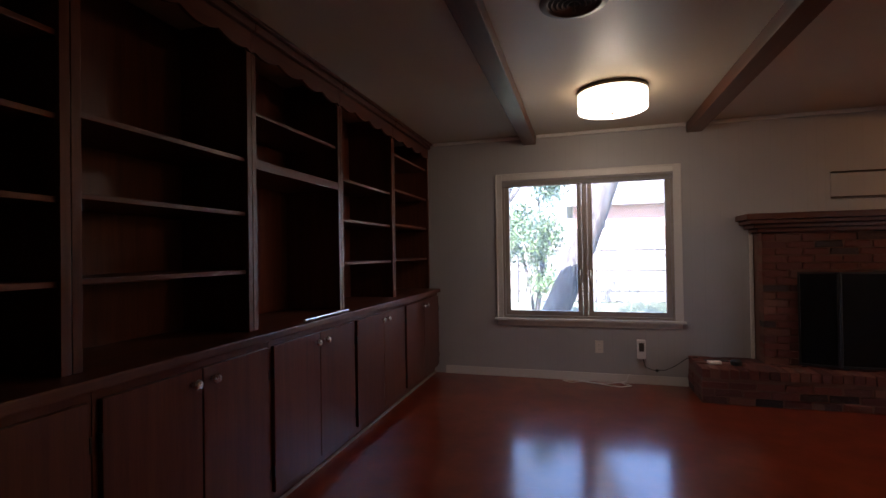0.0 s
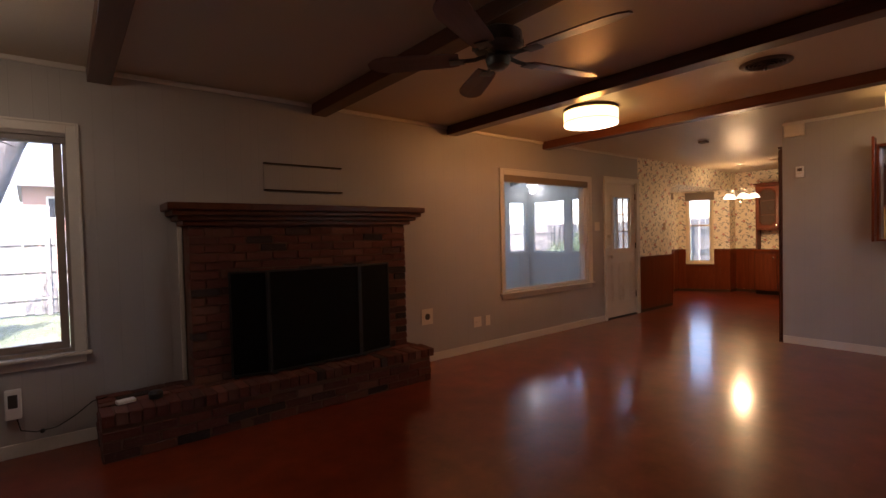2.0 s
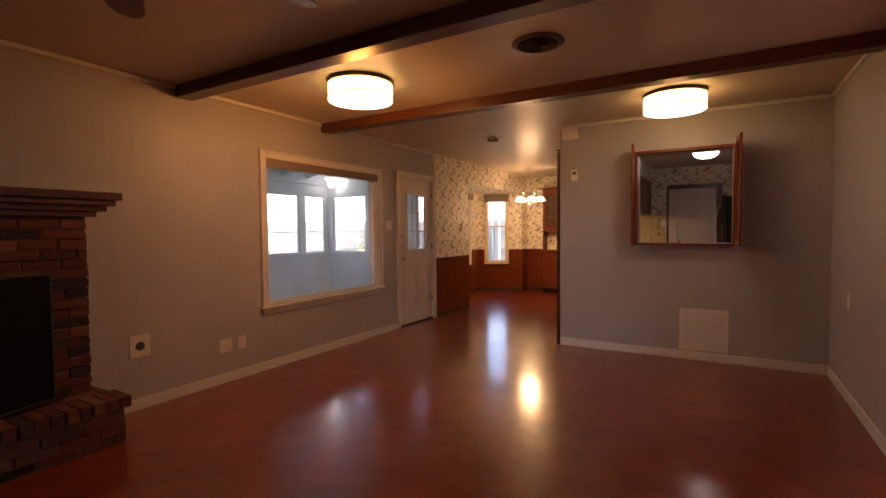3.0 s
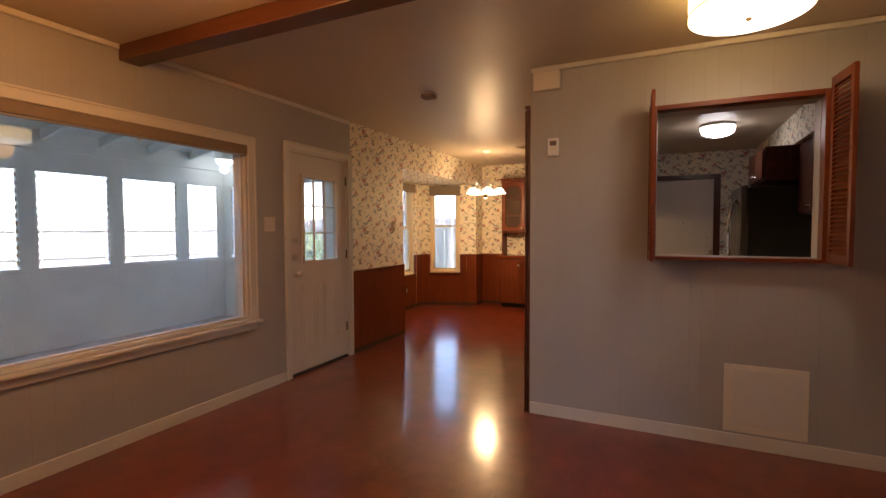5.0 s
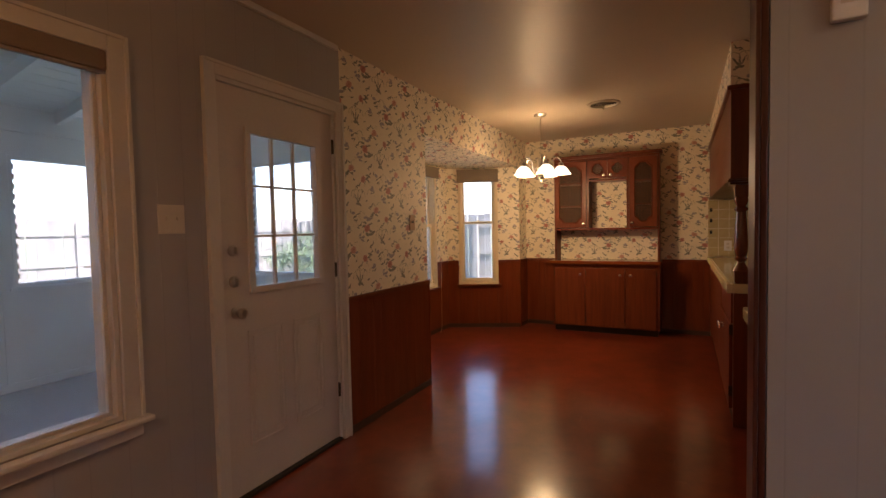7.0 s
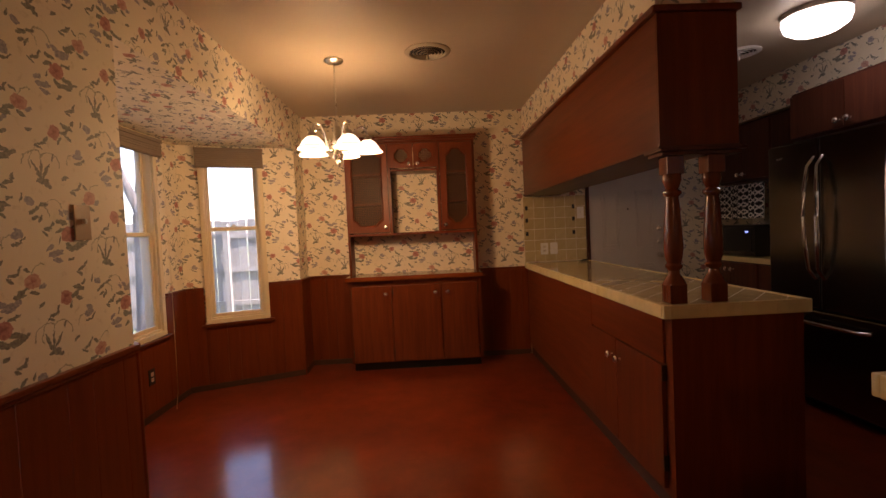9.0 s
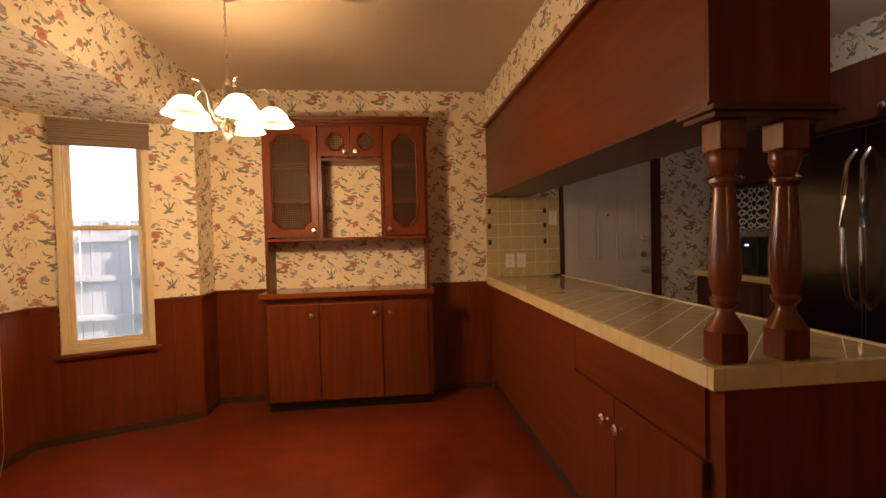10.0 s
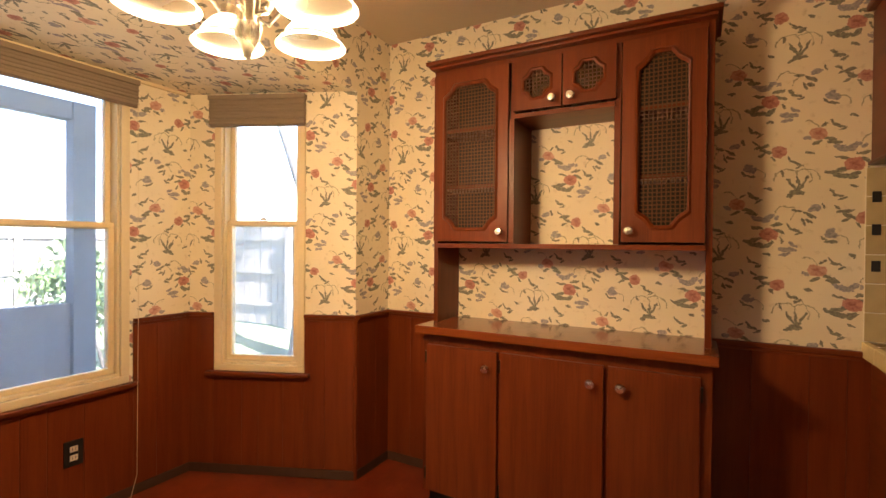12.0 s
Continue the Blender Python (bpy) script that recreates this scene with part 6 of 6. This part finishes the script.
def jalousie(name, m, w):
    ob = new(name)
    ob.matrix_world = m
    tagged(ob, "white-framed sunroom window with louvre clips at its sides", "window", "sunroom windows", "structure")
    bm = bmesh.new()
    jambs(bm, 0.002, w - 0.002, SILL + 0.002, HEAD - 0.002, 0.0, 0.06, 0.03)
    part("window_frame", bm, M_SUNP, ob)
    part("sill", boxes((-0.03, w + 0.03, -0.03, -0.001, SILL - 0.03, SILL - 0.002), bevel=0.004), M_SUNP, ob)
    sliding_glass(ob, 0.03, w - 0.03, 0.03, SILL + 0.03, HEAD - 0.03)
    z = SILL + 0.07
    bm = bmesh.new()
    while z < HEAD - 0.08:
        for x in (0.033, w - 0.05):
            bx(bm, x, x + 0.017, 0.012, 0.028, z, z + 0.05, 0.002)
        z += 0.085
    part("louvre_clips", bm, M_ALU, ob, "row of metal louvre clips")


for a, b, _, _ in wins:
    jalousie("window_sunroom", pose(a, SYN, 0), b - a)
for a, b, _, _ in winse:
    jalousie("window_sunroom_end", pose(SXE, b, 0, 0, 0, -90), b - a)
for x in (5.2, 6.4, 7.42, 8.7):
    setting("trim_batten", boxes((x - 0.012, x + 0.012, SYN - 0.008, SYN - 0.001, 0.001, SILL - 0.031)), M_SUNP, "white seam batten", "trim")
setting("baseboard_sunroom", boxes((SXW, SXE, SYN - 0.012, SYN - 0.001, 0.001, 0.0007 + 0.07), bevel=0.003), M_SUNP, "white sunroom baseboard", "baseboard")
# sloping board roof on rafters, rising towards the house
slope = math.degrees(math.atan2(0.55, SYN - YN - 0.14))
run = math.hypot(SYN - YN - 0.14, 0.55)
o = setting("ceiling_sunroom", boxes((SXW - 0.1, SXE + 0.1, -run - 0.05, 0.45, 0.115, 0.16)), M_SUNP, "white board sunroom ceiling", "ceiling")
o.matrix_world = pose(0, SYN, 2.31, -slope, 0, 0)
x = 4.36
while x < SXE - 0.1:
    r = part("rafter", boxes((-0.022, 0.022, -run, 0.3, 0.0, 0.114), bevel=0.003), M_SUNP)
    r.matrix_world = pose(x, SYN, 2.31, -slope, 0, 0)
    tagged(r, "white painted sunroom rafter", "rafter", "sunroom rafters", "structure")
    x += 0.585
x = SXW
bm = bmesh.new()
for i in range(22):
    y = -run + i * 0.148
    bx(bm, SXW, SXE, y, y + 0.143, 0.1085, 0.1145)
o = tagged(part("ceiling_boards", bm, M_SUNP), "white sunroom ceiling boards", "ceiling", kind="structure")
o.matrix_world = pose(0, SYN, 2.31, -slope, 0, 0)
setting("beam_sunroom", boxes((SXW, SXE, SYN - 0.04, SYN - 0.001, 2.20, 2.31), bevel=0.003), M_SUNP, "white plate beam over the sunroom windows", "beam")
sl = thing("sunroom_lamp", 8.74, 8.1, 2.33, "lit white dome lamp under the sunroom roof", "ceiling lamp")
bm = bmesh.new()
lathe(bm, [(0.0, 0.10), (0.12, 0.10), (0.13, 0.02), (0.12, 0.0), (0.0, 0.0)], 28)
part("base", bm, M_SUNP, sl, "", True)
bm = bmesh.new()
lathe(bm, [(0.118, -0.001), (0.12, -0.02), (0.09, -0.06), (0.04, -0.08), (0.0, -0.083)], 28)
part("dome", bm, glow("lit_dome", (1.0, 0.97, 0.92), 0.6), sl, "glowing glass dome", True)

# ---- garden ----


def lawn():
    g = Graph("sunlit_lawn")
    p = g.obj()
    n = g.noise(p, 0.7, 4)
    f = g.noise(p, 25.0, 5, 0.7)
    c = g.mix(g.step(n, 0.35, 0.65), (0.12, 0.155, 0.085), (0.25, 0.28, 0.16))
    c = g.mix(g.math("MULTIPLY", g.step(f, 0.5, 0.7), 0.5), c, (0.24, 0.22, 0.11))
    return g.done(c, 0.95, 0.0, g.bump(f, 0.8, 0.05))


bm = bmesh.new()
bx(bm, -400, 400, -400, 400, -0.6, -0.25)
setting("ground", bm, lawn(), "sun-dappled grass lawn", "ground")
rng = random.Random(21)
M_GRASS = plain("grass_blades", (0.15, 0.20, 0.09), 0.8, 0.0, 8.0, 0.5, 0.0)
bm = bmesh.new()
for i in range(9000):
    x, y = rng.uniform(-7, 3.8), rng.uniform(5.9, 16)
    if i % 3 == 0:
        x, y = rng.uniform(9.2, 17), rng.uniform(4.5, 13)
    if 8.9 < x < 11.9 and y < 6.4:
        continue
    if x > 11.8 or y > 5.6:
        h, a, l = rng.uniform(0.03, 0.09), rng.uniform(0, math.tau), rng.uniform(0.0, 0.04)
        d = Vector((math.cos(a), math.sin(a), 0))
        s = Vector((-d.y, d.x, 0)) * 0.006
        b = Vector((x, y, -0.25))
        t = b + d * l + Vector((0, 0, h))
        bm.faces.new([bm.verts.new(v) for v in (b - s, b + s, t)])
tagged(part("grass", bm, M_GRASS), "tufts of lawn grass", "grass", kind="stuff")

M_FENCE = wood("weathered_fence", (0.16, 0.145, 0.13), (0.34, 0.31, 0.28), 0.9, 2, 0.0)
board_mesh = mesh_of("board", boxes((0.004, 0.136, -0.01, 0.01, 0.0, 1.85), bevel=0.003), M_FENCE)


def fence(x0, y0, x1, y1):
    f = new("fence")
    L = math.hypot(x1 - x0, y1 - y0)
    f.matrix_world = pose(x0, y0, -0.24, 0, 0, math.degrees(math.atan2(y1 - y0, x1 - x0)))
    tagged(f, "weathered grey wooden board fence", "fence")
    n = int(L / 0.14)
    for i in range(n):
        b = new("board", board_mesh)
        b.parent = f
        b.matrix_basis = pose(i * 0.14, rng.uniform(-0.004, 0.004), rng.uniform(0, 0.04), 0, rng.uniform(-0.5, 0.5), 0)
    for z in (0.35, 0.95, 1.55):
        part("rail", boxes((0, L, -0.05, -0.0125, z, z + 0.08)), M_FENCE, f)
    for i in range(int(L / 2.4) + 1):
        part("post", boxes((i * 2.4, i * 2.4 + 0.09, -0.14, -0.0515, 0, 1.8)), M_FENCE, f)


fence(-9.0, 14.5, 6.0, 15.5)
fence(6.0, 15.5, 15.5, 12.5)
fence(15.5, 12.5, 16.0, 1.5)


def bark():
    g = Graph("rough_bark")
    p = g.obj()
    n = g.noise(g.stretch(p, 14.0, 14.0, 5.0), 1.0, 6, 0.7)
    b = g.noise(p, 2.5, 3)
    c = g.mix(g.step(n, 0.35, 0.65), (0.045, 0.038, 0.034), (0.17, 0.15, 0.135))
    c = g.mix(g.math("MULTIPLY", g.step(b, 0.55, 0.7), 0.4), c, (0.28, 0.27, 0.25))
    return g.done(c, 0.95, 0.0, g.bump(n, 1.0, 0.04))


M_BARK = bark()
M_LEAF = plain("green_leaf", (0.12, 0.18, 0.07), 0.5, 0.0, 3.0, 0.7, 0.0)


def limb(bm, pts, r0, r1):
    n = len(pts)
    tube(bm, pts, [r0 + (r1 - r0) * i / (n - 1) for i in range(n)], 12)


def curve_through(a, b, sag, n=7):
    a, b = Vector(a), Vector(b)
    return [a.lerp(b, i / (n - 1)) + Vector(sag) * math.sin(math.pi * i / (n - 1)) for i in range(n)]


def leaves(bm, centre, spread, count, size):
    c = Vector(centre)
    for _ in range(count):
        v = Vector((rng.gauss(0, 1), rng.gauss(0, 1), rng.gauss(0, 1)))
        v = v / max(v.length, 0.01) * (rng.random() ** 0.6)
        p = c + Vector((v.x * spread[0], v.y * spread[1], v.z * spread[2]))
        s = size * rng.uniform(0.6, 1.3)
        q = Euler((rng.uniform(0, 6.28), rng.uniform(0, 6.28), rng.uniform(0, 6.28))).to_matrix()
        bm.faces.new([bm.verts.new(p + q @ Vector(k)) for k in ((-s, 0, 0), (-0.2 * s, 0.42 * s, 0.08 * s), (s, 0, 0), (-0.2 * s, -0.42 * s, 0.08 * s))])


def tree(name, label, limbs, clumps, size):
    t = thing(name, *limbs[0][0], label, "tree")
    o = Vector(limbs[0][0])
    bm = bmesh.new()
    for a, b, sag, r0, r1 in limbs:
        limb(bm, [p - o for p in curve_through(a, b, sag)], r0, r1)
    part("trunk", bm, M_BARK, t, "", True)
    bm = bmesh.new()
    for c, s, n in clumps:
        for k in range(5):
            cc = Vector(c) - o + Vector((rng.uniform(-1, 1) * s[0], rng.uniform(-1, 1) * s[1], rng.uniform(-1, 1) * s[2])) * 0.6
            leaves(bm, cc, [v * 0.5 for v in s], n // 5, size)
    part("crown", bm, M_LEAF, t)
    return t


# leaning shade tree close to the casement window
tree("shade_tree", "leaning rough-barked shade tree in the garden", [
    ((-0.62, 7.5, -0.4), (0.50, 7.55, 2.25), (0.06, 0, 0.0), 0.20, 0.16),
    ((0.50, 7.55, 2.25), (1.7, 7.9, 4.8), (0.05, 0, 0.1), 0.16, 0.09),
    ((0.6, 7.6, 2.5), (0.2, 8.6, 5.0), (0.0, 0, 0.2), 0.10, 0.05)],
    [((1.6, 8.2, 5.2), (2.2, 2.0, 0.9), 1800), ((0.1, 8.8, 5.2), (1.8, 1.6, 0.8), 1200)], 0.07)
tree("forked_tree", "pale forked tree by the fence", [
    ((-1.15, 8.3, -0.4), (-1.36, 8.4, 0.85), (0.05, 0, 0), 0.15, 0.12),
    ((-1.36, 8.4, 0.85), (-1.02, 8.6, 2.4), (-0.1, 0, 0), 0.10, 0.06),
    ((-1.02, 8.6, 2.4), (-0.5, 9.0, 4.0), (0.0, 0, 0), 0.06, 0.03),
    ((-1.36, 8.4, 0.80), (-2.3, 8.6, 1.9), (0.0, 0, 0.15), 0.10, 0.05),
    ((-1.08, 8.6, 2.1), (-0.75, 8.8, 2.7), (0.05, 0, 0), 0.04, 0.02)],
    [((-1.2, 9.2, 4.0), (1.5, 1.2, 0.7), 900)], 0.06)
tree("leafy_bush", "tall leafy green bush in front of the fence", [
    ((-0.8, 10.4, -0.3), (-0.7, 10.5, 2.4), (0.1, 0, 0), 0.05, 0.02), ((-0.8, 10.4, -0.3), (-1.3, 10.3, 2.0), (0.1, 0, 0), 0.04, 0.015), ((-0.8, 10.4, -0.3), (-0.3, 10.3, 2.0), (-0.1, 0, 0), 0.04, 0.015)],
    [((-0.8, 10.4, 1.9), (0.85, 0.7, 0.9), 3200), ((-1.0, 10.3, 1.0), (0.8, 0.6, 0.6), 1400), ((-0.5, 10.5, 2.8), (0.7, 0.5, 0.6), 1300), ((-2.6, 12.0, 2.4), (1.0, 0.7, 1.1), 1600)], 0.05)
tree("garden_tree", "garden tree outside the bay", [
    ((13.85, 8.0, -0.4), (14.15, 8.2, 1.7), (0.05, 0, 0), 0.23, 0.14), ((14.15, 8.2, 1.7), (15.2, 8.6, 4.6), (0, 0, 0), 0.12, 0.05), ((14.15, 8.2, 1.6), (14.0, 9.2, 4.0), (0, 0, 0.1), 0.07, 0.03)],
    [((14.8, 8.8, 4.6), (1.8, 1.6, 0.9), 1500)], 0.06)
tree("garden_shrub", "low green shrub by the fence", [
    ((12.4, 9.6, -0.3), (12.5, 9.7, 0.9), (0.05, 0, 0), 0.03, 0.012), ((12.4, 9.6, -0.3), (12.0, 9.5, 0.7), (0.05, 0, 0), 0.025, 0.01)],
    [((12.3, 9.6, 0.7), (0.7, 0.6, 0.6), 1600)], 0.05)

# neighbour's brick house beyond the fence
M_NBRICK = plain("pink_brick_wall", (0.42, 0.25, 0.20), 0.9, 0.0, 12.0, 0.3, 0.2)
M_ROOF = plain("grey_shingles", (0.20, 0.19, 0.18), 0.9, 0.0, 14.0, 0.4, 0.3)
nh = thing("neighbour_house", 5.0, 24.0, -0.25, "pink brick neighbouring house beyond the fence", "house")
part("wall", pierced(bmesh.new(), "x", -5.2, 7.0, 0.0, 0.2, 0.0, 3.75, [(-4.55, -3.65, 2.5, 3.35), (1.2, 2.1, 2.5, 3.35)]), M_NBRICK, nh)
part("side_wall", boxes((-5.2, -5.0, 0.201, 7.0, 0.0, 3.75), (6.8, 7.0, 0.201, 7.0, 0.0, 3.75)), M_NBRICK, nh)
bm = bmesh.new()
v = [bm.verts.new(p) for p in ((-5.7, -0.6, 3.65), (7.5, -0.6, 3.65), (7.5, 3.6, 5.3), (-5.7, 3.6, 5.3), (-5.7, 7.8, 3.65), (7.5, 7.8, 3.65))]
bm.faces.new((v[0], v[1], v[2], v[3]))
bm.faces.new((v[3], v[2], v[5], v[4]))
got = bmesh.ops.extrude_face_region(bm, geom=list(bm.faces))
bmesh.ops.translate(bm, verts=[q for q in got["geom"] if isinstance(q, bmesh.types.BMVert)], vec=(0, 0, 0.15))
part("roof", bm, M_ROOF, nh)
for x0, x1 in ((-4.55, -3.65), (1.2, 2.1)):
    bm = bmesh.new()
    jambs(bm, x0, x1, 2.5, 3.35, 0.02, 0.15, 0.07)
    bx(bm, (x0 + x1) / 2 - 0.03, (x0 + x1) / 2 + 0.03, 0.05, 0.12, 2.57, 3.28)
    w = part("window", bm, M_WHITE, nh)
    part("pane", boxes((x0 + 0.05, x1 - 0.05, 0.09, 0.10, 2.55, 3.30)), M_SMOKED, w)

# grey timber patio frame behind the bay
M_PATIO = plain("grey_painted_timber", (0.13, 0.14, 0.16), 0.7, 0.0, 20.0, 0.2, 0.1)
pf = thing("patio_frame", 10.5, 7.0, -0.25, "grey painted timber patio screen outside the bay", "screen")
part("post", boxes((0.44, 0.56, -0.05, 0.05, 0.0, 2.35), bevel=0.005), M_PATIO, pf)
part("post", boxes((-0.9, -0.75, -0.05, 0.05, 0.0, 2.35), bevel=0.005), M_PATIO, pf)
part("beam", boxes((-0.745, 0.435, -0.045, 0.045, 2.24, 2.35), bevel=0.005), M_PATIO, pf)
part("lower_panel", boxes((-0.745, 0.435, -0.025, 0.025, 0.1, 1.15), bevel=0.004), M_PATIO, pf)
